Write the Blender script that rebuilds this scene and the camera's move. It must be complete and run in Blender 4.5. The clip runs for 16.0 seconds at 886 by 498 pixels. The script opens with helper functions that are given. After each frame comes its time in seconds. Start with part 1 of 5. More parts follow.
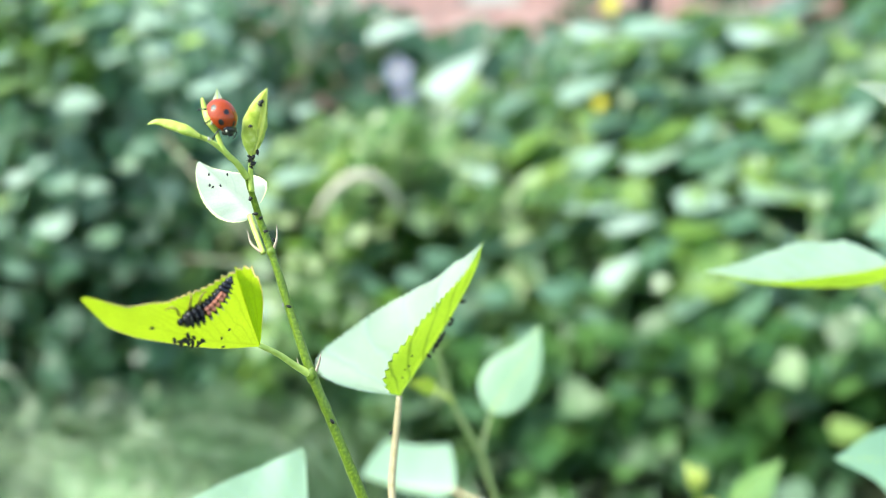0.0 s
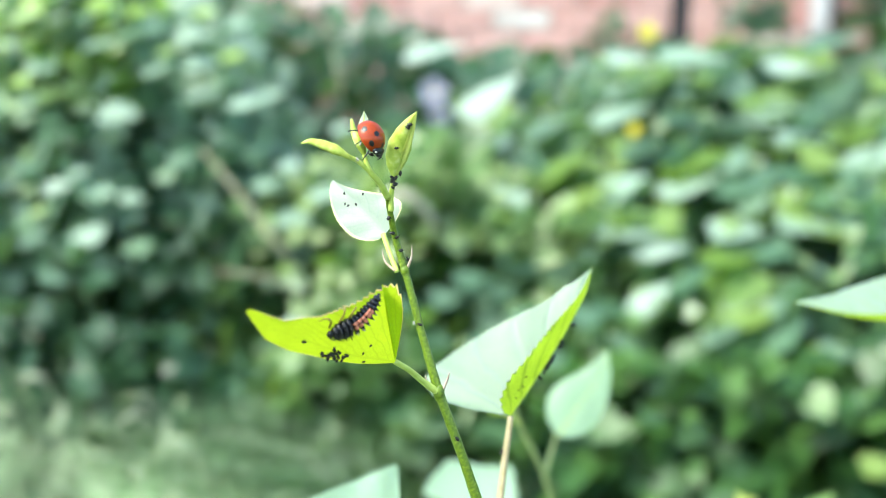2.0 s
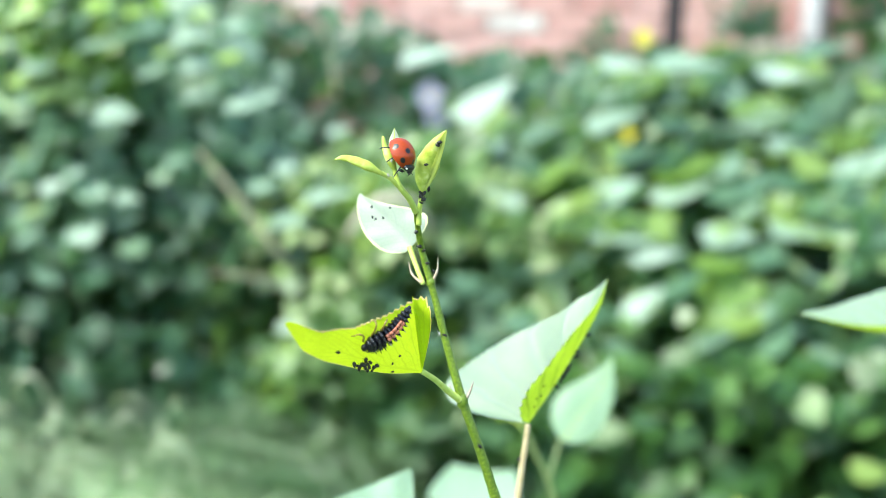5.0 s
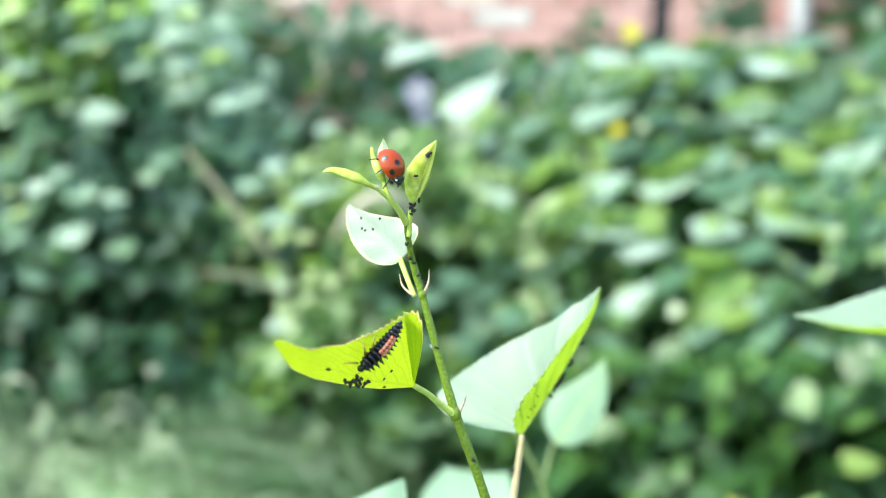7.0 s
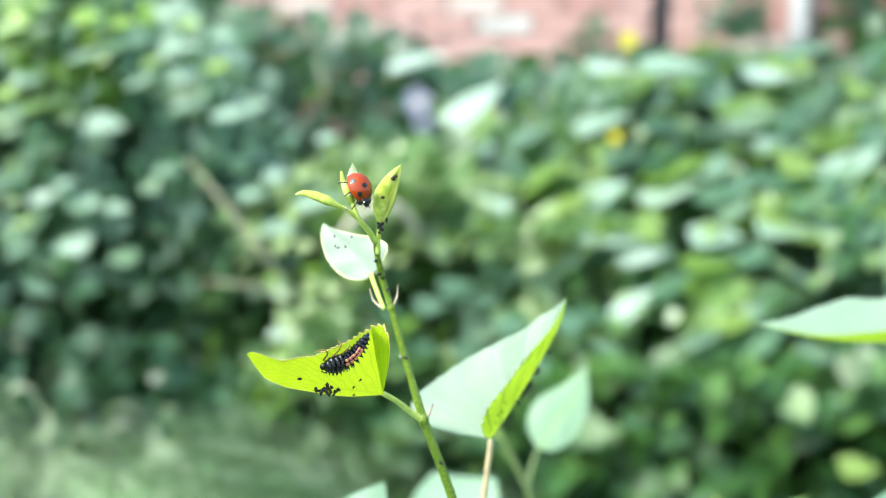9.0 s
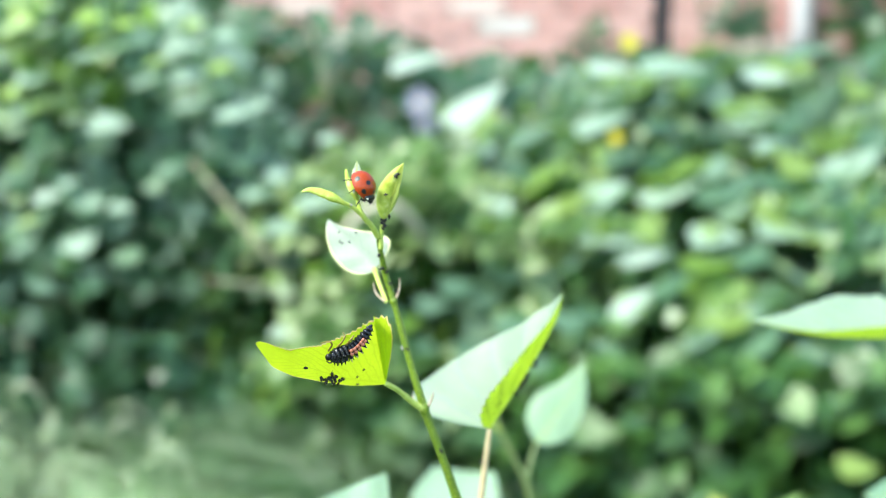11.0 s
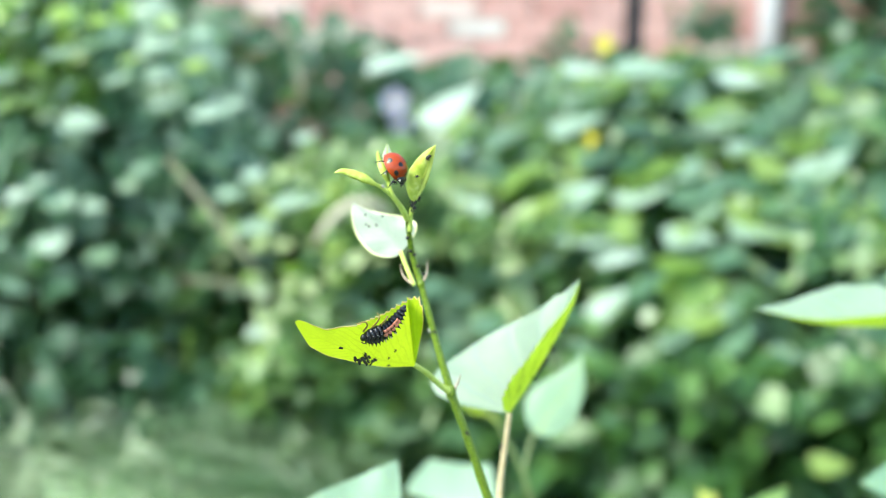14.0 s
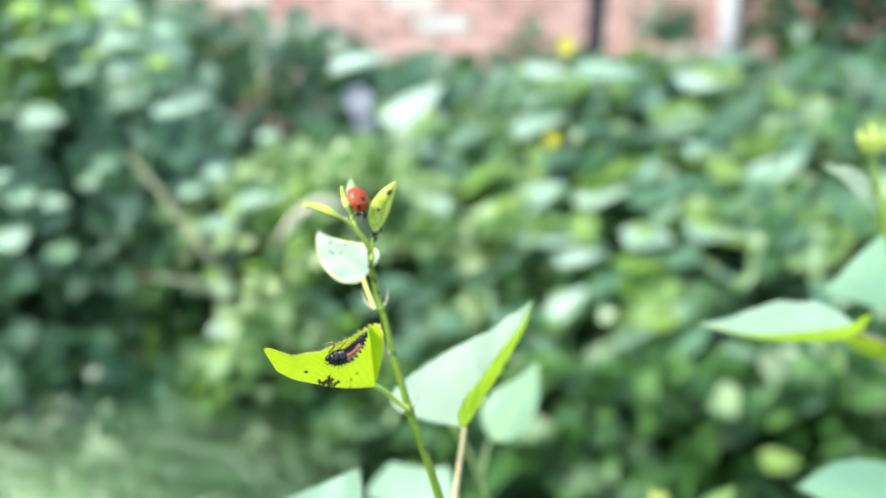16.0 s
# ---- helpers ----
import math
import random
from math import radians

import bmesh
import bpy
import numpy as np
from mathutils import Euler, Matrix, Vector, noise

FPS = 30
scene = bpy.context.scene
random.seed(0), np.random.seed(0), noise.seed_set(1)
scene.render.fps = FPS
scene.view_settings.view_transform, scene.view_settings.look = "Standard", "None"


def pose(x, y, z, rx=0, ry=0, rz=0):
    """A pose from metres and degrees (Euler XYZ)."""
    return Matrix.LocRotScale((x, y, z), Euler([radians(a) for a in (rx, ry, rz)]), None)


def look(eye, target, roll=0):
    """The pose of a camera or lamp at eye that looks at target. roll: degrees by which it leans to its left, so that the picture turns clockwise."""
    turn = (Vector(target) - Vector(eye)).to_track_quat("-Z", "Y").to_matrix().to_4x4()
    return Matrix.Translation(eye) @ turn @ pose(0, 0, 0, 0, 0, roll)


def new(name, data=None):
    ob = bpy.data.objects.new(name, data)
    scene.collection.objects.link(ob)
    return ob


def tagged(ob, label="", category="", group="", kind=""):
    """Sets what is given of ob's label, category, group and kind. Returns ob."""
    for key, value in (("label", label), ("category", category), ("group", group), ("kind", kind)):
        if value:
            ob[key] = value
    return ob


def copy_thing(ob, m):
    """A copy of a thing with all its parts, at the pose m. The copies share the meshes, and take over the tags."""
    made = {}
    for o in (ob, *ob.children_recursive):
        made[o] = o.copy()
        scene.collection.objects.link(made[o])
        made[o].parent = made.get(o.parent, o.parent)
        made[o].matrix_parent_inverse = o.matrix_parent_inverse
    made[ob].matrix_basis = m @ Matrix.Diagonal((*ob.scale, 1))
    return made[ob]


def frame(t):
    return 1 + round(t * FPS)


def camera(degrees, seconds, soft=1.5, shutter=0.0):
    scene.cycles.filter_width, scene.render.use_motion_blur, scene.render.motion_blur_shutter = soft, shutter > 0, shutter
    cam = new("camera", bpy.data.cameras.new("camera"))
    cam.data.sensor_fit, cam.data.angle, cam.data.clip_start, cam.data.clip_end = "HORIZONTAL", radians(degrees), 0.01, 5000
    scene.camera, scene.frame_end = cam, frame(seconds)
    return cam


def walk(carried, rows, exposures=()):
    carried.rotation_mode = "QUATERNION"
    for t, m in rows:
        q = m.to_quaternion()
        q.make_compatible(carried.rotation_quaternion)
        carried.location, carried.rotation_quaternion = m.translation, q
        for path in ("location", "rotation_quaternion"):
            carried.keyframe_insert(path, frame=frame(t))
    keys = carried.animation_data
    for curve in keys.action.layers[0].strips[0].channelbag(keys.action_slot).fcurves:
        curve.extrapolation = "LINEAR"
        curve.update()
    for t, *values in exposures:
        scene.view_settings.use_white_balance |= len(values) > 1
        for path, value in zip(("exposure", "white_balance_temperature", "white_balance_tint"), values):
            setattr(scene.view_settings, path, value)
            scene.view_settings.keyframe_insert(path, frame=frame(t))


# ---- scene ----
cam = camera(48.0, 16.0, soft=0.65)
cam.data.dof.use_dof = True
cam.data.dof.focus_distance = 0.175
cam.data.dof.aperture_fstop = 10.3
PATH = [
    (0.0, pose(0.0255, 0.0067, 0.5727, 78.931, 1.542, -0.008)),
    (0.5, pose(0.0220, -0.0006, 0.5698, 80.063, 0.602, -0.402)),
    (1.0, pose(0.0084, -0.0009, 0.5740, 80.503, 0.307, 0.017)),
    (1.5, pose(0.0038, 0.0010, 0.5723, 80.337, -0.168, 0.725)),
    (2.0, pose(0.0050, 0.0027, 0.5740, 80.129, -0.061, 1.250)),
    (2.5, pose(0.0061, -0.0064, 0.5768, 80.003, -0.479, 1.613)),
    (3.0, pose(0.0068, -0.0041, 0.5803, 80.052, -0.420, 1.427)),
    (3.5, pose(0.0135, -0.0105, 0.5808, 80.257, -0.257, 1.415)),
    (4.0, pose(0.0040, -0.0086, 0.5772, 80.320, -0.589, 1.095)),
    (6.5, pose(-0.0029, 0.0029, 0.5769, 79.957, -0.277, 0.237)),
    (7.0, pose(-0.0017, 0.0011, 0.5795, 79.911, -0.115, 0.078)),
    (7.5, pose(0.0000, 0.0000, 0.5800, 80.000, -0.000, -0.000)),
    (8.0, pose(0.0054, -0.0012, 0.5827, 80.005, 0.188, 0.117)),
    (8.5, pose(0.0045, -0.0047, 0.5824, 80.074, 0.357, 0.343)),
    (9.0, pose(0.0056, -0.0105, 0.5835, 80.267, 0.221, 0.311)),
    (11.5, pose(0.0058, -0.0180, 0.5837, 80.341, 0.060, 0.406)),
    (12.0, pose(-0.0014, -0.0178, 0.5829, 80.402, -0.110, 0.154)),
    (12.5, pose(-0.0028, -0.0213, 0.5833, 80.441, -0.303, 0.027)),
    (13.0, pose(-0.0098, -0.0206, 0.5805, 80.448, -0.270, -0.365)),
    (13.5, pose(-0.0102, -0.0209, 0.5792, 80.420, -0.323, -0.845)),
    (14.0, pose(-0.0063, -0.0195, 0.5799, 80.470, -0.335, -1.401)),
    (14.5, pose(-0.0029, -0.0209, 0.5825, 80.533, -0.321, -1.805)),
    (15.0, pose(-0.0112, -0.0205, 0.5835, 80.541, -0.553, -2.398)),
    (15.5, pose(-0.0107, -0.0230, 0.5829, 80.358, -0.859, -2.923)),
    (16.0, pose(-0.0060, -0.0315, 0.5893, 80.119, -1.073, -3.444)),
]
walk(cam, PATH, exposures=[(0.0, 1.82, 6600, -2), (16.0, 1.82, 6600, -2)])

# ---- light ----
SUN_ELEV = radians(52)
world = bpy.data.worlds.new("sky")
scene.world = world
world.use_nodes = True
wn = world.node_tree
sky = wn.nodes.new("ShaderNodeTexSky")
sky.sky_type, sky.sun_disc = "NISHITA", False
sky.sun_elevation, sky.sun_rotation = SUN_ELEV, radians(232)
wn.links.new(sky.outputs[0], wn.nodes["Background"].inputs[0])
wn.nodes["Background"].inputs[1].default_value = 0.15
sun = new("sun", bpy.data.lights.new("sun", "SUN"))
sun.data.energy, sun.data.angle, sun.data.color = 2.6, radians(28), (1.0, 0.95, 0.88)
sun.matrix_world = look((0, 0, 0), (0.48, 0.38, -0.79))


# ---- materials ----
def mat(name, color=(0.5, 0.5, 0.5), rough=0.5, spec=0.5, metal=0.0):
    m = bpy.data.materials.new(name)
    m.use_nodes = True
    b = m.node_tree.nodes["Principled BSDF"]
    b.inputs["Base Color"].default_value = (*color, 1)
    b.inputs["Roughness"].default_value = rough
    b.inputs["Specular IOR Level"].default_value = spec
    b.inputs["Metallic"].default_value = metal
    return m, m.node_tree, b


def node(nt, kind, **settings):
    n = nt.nodes.new(kind)
    for key, value in settings.items():
        n.inputs[key.replace("_", " ")].default_value = value
    return n


def ramp(nt, fac, stops):
    r = nt.nodes.new("ShaderNodeValToRGB")
    while len(r.color_ramp.elements) < len(stops):
        r.color_ramp.elements.new(0.5)
    for e, (p, c) in zip(r.color_ramp.elements, stops):
        e.position, e.color = p, (*c, 1)
    nt.links.new(fac, r.inputs[0])
    return r.outputs[0]


def mixc(nt, fac, a, b, mode="MIX"):
    m = nt.nodes.new("ShaderNodeMix")
    m.data_type, m.blend_type = "RGBA", mode
    for sock, v in ((m.inputs["Factor"], fac), (m.inputs["A"], a), (m.inputs["B"], b)):
        if isinstance(v, (int, float)):
            sock.default_value = v
        elif isinstance(v, tuple):
            sock.default_value = (*v, 1)
        else:
            nt.links.new(v, sock)
    return m.outputs["Result"]


def noise_of(nt, scale, detail=4.0, space="Object"):
    tc = nt.nodes.new("ShaderNodeTexCoord")
    n = node(nt, "ShaderNodeTexNoise", Scale=scale, Detail=detail)
    nt.links.new(tc.outputs[space], n.inputs["Vector"])
    return n.outputs["Fac"]


def bump(nt, height, target, strength=0.3, distance=0.001):
    b = node(nt, "ShaderNodeBump", Strength=strength, Distance=distance)
    nt.links.new(height, b.inputs["Height"])
    nt.links.new(b.outputs[0], target.inputs["Normal"])
    return b


def calc(nt, op, a, b=0.0):
    m = nt.nodes.new("ShaderNodeMath")
    m.operation = op
    for sock, v in zip(m.inputs, (a, b)):
        if isinstance(v, (int, float)):
            sock.default_value = v
        else:
            nt.links.new(v, sock)
    return m.outputs[0]


def leaf_material(name, face, through_col, amount=0.5, rough=0.35, veins=9.0, mottled=250.0, spec=0.5, edge=None, edge_at=0.955, ribs=1.1, wobble=0.09, relief=0.35, under=None, folded="GREATER_THAN"):
    """A thin leaf: waxy reflecting face, coloured light through the blade, side veins along the blade's own s and u."""
    m, nt, b = mat(name, face, rough, spec)
    uv = nt.nodes.new("ShaderNodeUVMap")
    uv.uv_map = "blade"
    sep = nt.nodes.new("ShaderNodeSeparateXYZ")
    nt.links.new(uv.outputs[0], sep.inputs[0])
    s, u = sep.outputs[0], calc(nt, "ABSOLUTE", sep.outputs[1])
    wob = calc(nt, "MULTIPLY", calc(nt, "SUBTRACT", noise_of(nt, mottled, 2.0), 0.5), wobble)
    run = calc(nt, "MULTIPLY", calc(nt, "ADD", calc(nt, "SUBTRACT", s, calc(nt, "MULTIPLY", u, 0.28)), wob), veins)
    line = calc(nt, "ABSOLUTE", calc(nt, "SUBTRACT", calc(nt, "FRACT", run), 0.5))
    vein = calc(nt, "SMOOTH_MIN", calc(nt, "MULTIPLY", line, 7.0), calc(nt, "MULTIPLY", u, 22.0))
    vein = calc(nt, "MINIMUM", vein, 1.0)
    blotch = noise_of(nt, mottled * 0.6, 5.0)
    net = node(nt, "ShaderNodeTexVoronoi", Scale=mottled * 6)
    net.feature = "DISTANCE_TO_EDGE"
    tc = nt.nodes.new("ShaderNodeTexCoord")
    nt.links.new(tc.outputs["Object"], net.inputs["Vector"])
    fine = calc(nt, "MINIMUM", calc(nt, "MULTIPLY", net.outputs["Distance"], 9.0), 1.0)
    dark = tuple(c * 0.78 for c in face)
    col = mixc(nt, blotch, face, dark)
    col = mixc(nt, vein, tuple(min(1, c * ribs) for c in face), col)
    if under:
        col = mixc(nt, calc(nt, folded, sep.outputs[1], 0.0), col, mixc(nt, vein, tuple(c * 1.7 for c in under), under))
    tdark = tuple(c * 0.62 for c in through_col)
    tcol = mixc(nt, blotch, through_col, tdark)
    tcol = mixc(nt, calc(nt, "MULTIPLY", calc(nt, "SUBTRACT", 1.0, fine), 0.55), tcol, tdark)
    tcol = mixc(nt, vein, tuple(c * 0.62 for c in through_col), tcol)
    if under:
        thick = tuple(c * 0.95 for c in through_col)
        lines = calc(nt, "MINIMUM", vein, calc(nt, "ADD", calc(nt, "MULTIPLY", fine, 0.5), 0.5))
        tcol = mixc(nt, calc(nt, folded, sep.outputs[1], 0.0), tcol, mixc(nt, lines, tuple(c * 0.4 for c in thick), thick))
    if edge:
        rim = calc(nt, "GREATER_THAN", calc(nt, "ADD", u, calc(nt, "MULTIPLY", wob, 0.6)), edge_at)
        col, tcol = mixc(nt, rim, col, edge), mixc(nt, rim, tcol, edge)
    nt.links.new(col, b.inputs["Base Color"])
    h = calc(nt, "ADD", vein, calc(nt, "MULTIPLY", fine, 0.25))
    bump(nt, h, b, relief, 0.00015)
    tr = nt.nodes.new("ShaderNodeBsdfTranslucent")
    nt.links.new(tcol, tr.inputs["Color"])
    mix = nt.nodes.new("ShaderNodeMixShader")
    mix.inputs[0].default_value = amount
    nt.links.new(b.outputs[0], mix.inputs[1])
    nt.links.new(tr.outputs[0], mix.inputs[2])
    nt.links.new(mix.outputs[0], nt.nodes["Material Output"].inputs[0])
    return m


def foliage_material(name, stops, through_col, amount=0.3, rough=0.4, per_object=False, patches=(60.0, 0.6)):
    """Many leaves: the tint differs from leaf to leaf."""
    m, nt, b = mat(name, stops[0][1], rough, 0.5)
    if per_object:
        r = nt.nodes.new("ShaderNodeObjectInfo").outputs["Random"]
    else:
        r = nt.nodes.new("ShaderNodeNewGeometry").outputs["Random Per Island"]
    col = ramp(nt, r, stops)
    blotch = noise_of(nt, patches[0], 4.0)
    blotch = calc(nt, "MULTIPLY", blotch, 0.6) if patches[1] < 1 else calc(nt, "MAXIMUM", calc(nt, "MULTIPLY", calc(nt, "SUBTRACT", blotch, 0.45), 5.0), 0.0)
    col = mixc(nt, calc(nt, "MINIMUM", blotch, 0.85), col, (0.02, 0.05, 0.02))
    nt.links.new(col, b.inputs["Base Color"])
    bump(nt, noise_of(nt, 220.0, 3.0), b, 0.3, 0.002)
    tr = nt.nodes.new("ShaderNodeBsdfTranslucent")
    nt.links.new(mixc(nt, 0.5, col, through_col), tr.inputs["Color"])
    mix = nt.nodes.new("ShaderNodeMixShader")
    mix.inputs[0].default_value = amount
    nt.links.new(b.outputs[0], mix.inputs[1])
    nt.links.new(tr.outputs[0], mix.inputs[2])
    nt.links.new(mix.outputs[0], nt.nodes["Material Output"].inputs[0])
    return m


def stalk_material(name, stops, rough=0.45, scale=900.0, bumpy=0.3, dist=0.0001):
    m, nt, b = mat(name, stops[0][1], rough, 0.5)
    nt.links.new(ramp(nt, noise_of(nt, scale, 5.0), stops), b.inputs["Base Color"])
    bump(nt, noise_of(nt, scale * 3, 3.0), b, bumpy, dist)
    return m


UPPER = leaf_material("leaf_upper", (0.22, 0.33, 0.29), (0.52, 0.74, 0.035), 0.50, 0.34, veins=6.0, ribs=1.02, under=(0.06, 0.14, 0.01))
SILVER = leaf_material("leaf_silvery", (0.37, 0.49, 0.41), (0.60, 0.84, 0.04), 0.50, 0.34, under=(0.12, 0.24, 0.02), folded="LESS_THAN")
GLOW = leaf_material("leaf_backlit", (0.30, 0.46, 0.05), (0.56, 0.72, 0.022), 0.80, 0.4, veins=15.0, edge=(0.72, 0.56, 0.22), edge_at=0.97)
PALE = leaf_material("leaf_young_pale", (0.35, 0.41, 0.36), (0.75, 0.85, 0.42), 0.42, 0.35, veins=7.0, edge=(0.80, 0.80, 0.42), edge_at=0.9, ribs=1.0, relief=0.08)
BUD = leaf_material("leaf_bud", (0.58, 0.66, 0.20), (0.85, 0.90, 0.14), 0.55, 0.4, veins=6.0)
DULL = leaf_material("leaf_dull", (0.22, 0.38, 0.27), (0.45, 0.70, 0.2), 0.4, 0.45, mottled=120.0)
MILD = leaf_material("leaf_mild", (0.28, 0.43, 0.30), (0.55, 0.76, 0.22), 0.45, 0.4, mottled=120.0)
FRESHLEAF = leaf_material("leaf_fresh_green", (0.22, 0.38, 0.14), (0.5, 0.74, 0.12), 0.45, 0.42, mottled=120.0)
SOFT = leaf_material("leaf_soft", (0.35, 0.51, 0.40), (0.62, 0.85, 0.25), 0.45, 0.38, mottled=120.0)
STEM = stalk_material("stem_green", [(0.30, (0.070, 0.120, 0.006)), (0.55, (0.125, 0.195, 0.012)), (0.70, (0.19, 0.265, 0.026)), (0.80, (0.38, 0.42, 0.15))], 0.38, 1800.0, 0.6)
BEIGE = stalk_material("stem_beige", [(0.3, (0.10, 0.155, 0.045)), (0.6, (0.15, 0.20, 0.075)), (0.8, (0.22, 0.21, 0.10))])
STALK = stalk_material("stalk_lime", [(0.3, (0.36, 0.46, 0.07)), (0.7, (0.52, 0.60, 0.14))])
POD = stalk_material("bud_skin", [(0.3, (0.28, 0.38, 0.04)), (0.55, (0.44, 0.52, 0.09)), (0.75, (0.60, 0.64, 0.24))], 0.45, 700.0, 0.5)
PINK = stalk_material("stalk_pinkish", [(0.3, (0.36, 0.30, 0.15)), (0.6, (0.45, 0.36, 0.22)), (0.8, (0.32, 0.38, 0.12))])
GLAND = stalk_material("leaf_glands", [(0.3, (0.40, 0.38, 0.09)), (0.7, (0.52, 0.38, 0.17))])
DRY = stalk_material("stipule_dry", [(0.3, (0.50, 0.42, 0.33)), (0.7, (0.32, 0.22, 0.15))], 0.7)
TWIG = stalk_material("twig_bark", [(0.3, (0.22, 0.21, 0.13)), (0.7, (0.36, 0.34, 0.23))], 0.8, 120.0, 0.5, 0.001)
VINE = stalk_material("vine_stem", [(0.3, (0.10, 0.14, 0.05)), (0.7, (0.22, 0.20, 0.1))], 0.7, 80.0, 0.4, 0.001)


def bug_material(name, color, rough, coat=0.0, scale=2500.0, sheen=0.12, spec=0.5):
    m, nt, b = mat(name, color, rough, spec)
    nt.links.new(mixc(nt, noise_of(nt, scale, 4.0), color, tuple(c * 0.6 for c in color)), b.inputs["Base Color"])
    b.inputs["Coat Weight"].default_value, b.inputs["Coat Roughness"].default_value = coat, sheen
    bump(nt, noise_of(nt, scale * 2, 2.0), b, 0.25, 0.00005)
    return m


RED = bug_material("elytra_red", (0.33, 0.040, 0.001), 0.5, 0.5, sheen=0.16, spec=0.2)
BLACK = bug_material("chitin_black", (0.004, 0.004, 0.005), 0.4, 0.0)
SLATE = bug_material("larva_slate", (0.006, 0.006, 0.010), 0.26)
ORANGE = bug_material("larva_orange", (0.58, 0.20, 0.12), 0.5)
GREY = bug_material("larva_knob_grey", (0.30, 0.28, 0.28), 0.45)
IVORY = bug_material("ivory_mark", (0.8, 0.76, 0.66), 0.5)
OCHRE = bug_material("leg_ochre", (0.20, 0.15, 0.02), 0.5)
APHID = bug_material("aphid_dark", (0.010, 0.010, 0.006), 0.45, 0.0)
HUSK = bug_material("aphid_husk", (0.36, 0.37, 0.33), 0.6)


# ---- building helpers ----
def empty(name, place=(0, 0, 0), label="", category="", group="", kind=""):
    ob = new(name)
    ob.location = place
    ob.empty_display_size = 0.01
    return tagged(ob, label, category, group, kind)


def part(name, bm, material, parent=None, label="", smooth=True):
    me = bpy.data.meshes.new(name)
    bm.to_mesh(me)
    bm.free()
    for m in material if isinstance(material, (list, tuple)) else [material]:
        me.materials.append(m)
    for p in me.polygons:
        p.use_smooth = smooth
    ob = new(name, me)
    if parent:
        ob.parent = parent
        ob.location = -Vector(parent_origin(parent))
    return tagged(ob, label)


def parent_origin(ob):
    at = Vector(ob.location)
    while ob.parent:
        ob = ob.parent
        at = at + Vector(ob.location)
    return at


def spline(points, n):
    """n + 1 points on a smooth curve through the given ones."""
    p = [Vector(q) for q in points]
    p = [p[0] * 2 - p[1]] + p + [p[-1] * 2 - p[-2]]
    out = []
    for i in range(n + 1):
        f = i / n * (len(p) - 3)
        k = min(int(f), len(p) - 4)
        t = f - k
        a, b, c, d = p[k:k + 4]
        step = (c - b).length
        m0 = (c - a).normalized() * step
        m1 = (d - b).normalized() * step
        out.append(b * (2 * t ** 3 - 3 * t * t + 1) + m0 * (t ** 3 - 2 * t * t + t) + c * (3 * t * t - 2 * t ** 3) + m1 * (t ** 3 - t * t))
    return out


def tube(bm, points, radii, n=24, sides=10, knobbly=0.0):
    """A round tapered stalk along a smooth curve; radii are spread evenly over it."""
    line = spline(points, n)
    rings = []
    x = None
    for i, c in enumerate(line):
        d = (line[min(i + 1, n)] - line[max(i - 1, 0)]).normalized()
        x = d.orthogonal() if x is None else (x - d * x.dot(d))
        x.normalize()
        y = d.cross(x)
        f = i / n * (len(radii) - 1)
        k = min(int(f), len(radii) - 2)
        r = radii[k] + (radii[k + 1] - radii[k]) * (f - k)
        r *= 1 + knobbly * noise.noise(c * 900)
        rings.append([bm.verts.new(c + (x * math.cos(a) + y * math.sin(a)) * r) for a in (math.tau * j / sides for j in range(sides))])
    for a, b in zip(rings, rings[1:]):
        for j in range(sides):
            bm.faces.new((a[j], a[(j + 1) % sides], b[(j + 1) % sides], b[j]))
    bm.faces.new(rings[0][::-1])
    bm.faces.new(rings[-1])
    return bm


def pod(points, radii, flat, face):
    """A closed folded leaf: a tapered stalk shape, flattened along face, with a slightly uneven skin."""
    bm = tube(bmesh.new(), points, radii, 40, 14, 0.12)
    line = spline(points, 40)
    face = Vector(face).normalized()
    for v in bm.verts:
        c = min(line, key=lambda q: (q - v.co).length_squared)
        v.co -= face * (v.co - c).dot(face) * (1 - flat)
    return bm


def ball(bm, place, size, turn=None, seg=12, rings=8, mat_index=0):
    """An ellipsoid with the three half sizes."""
    m = Matrix.Translation(place) @ (turn.to_4x4() if turn else Matrix()) @ Matrix.Diagonal((*size, 1))
    made = bmesh.ops.create_uvsphere(bm, u_segments=seg, v_segments=rings, radius=1, matrix=m)
    for v in made["verts"]:
        for f in v.link_faces:
            f.material_index = mat_index
    return bm


def deltoid(s):
    """Half width of a poplar-like blade: broad just above the base, long drawn-out tip."""
    return (1 - math.exp(-s * 16)) * max(0.0, 1 - s) ** 1.05 * (1 + 0.35 * math.sin(min(1, s * 1.6) * math.pi))


def tapering(s):
    """Steep rise to a corner near the base, then a long hollow edge to the tip."""
    return float(np.interp(s, (0, 0.01, 0.03, 0.06, 0.1, 0.13, 0.2, 0.3, 0.43, 0.65, 0.85, 0.95, 1), (0, 0.2, 0.58, 0.83, 1, 0.985, 0.83, 0.595, 0.36, 0.145, 0.10, 0.055, 0)))


def fuller(s):
    """As deltoid, with a round full base."""
    return (1 - math.exp(-s * 26)) * max(0.0, 1 - s) ** 1.05 * (1 + 0.33 * math.sin(min(1, s * 1.6) * math.pi))


def turned_up(s):
    """The half that is folded over: broadest low down, gone before the tip."""
    return float(np.interp(s, (0, 0.03, 0.1, 0.2, 0.35, 0.5, 0.7, 0.9, 0.96, 1), (0, 0.3, 0.64, 0.84, 0.78, 0.55, 0.28, 0.08, 0.02, 0)))


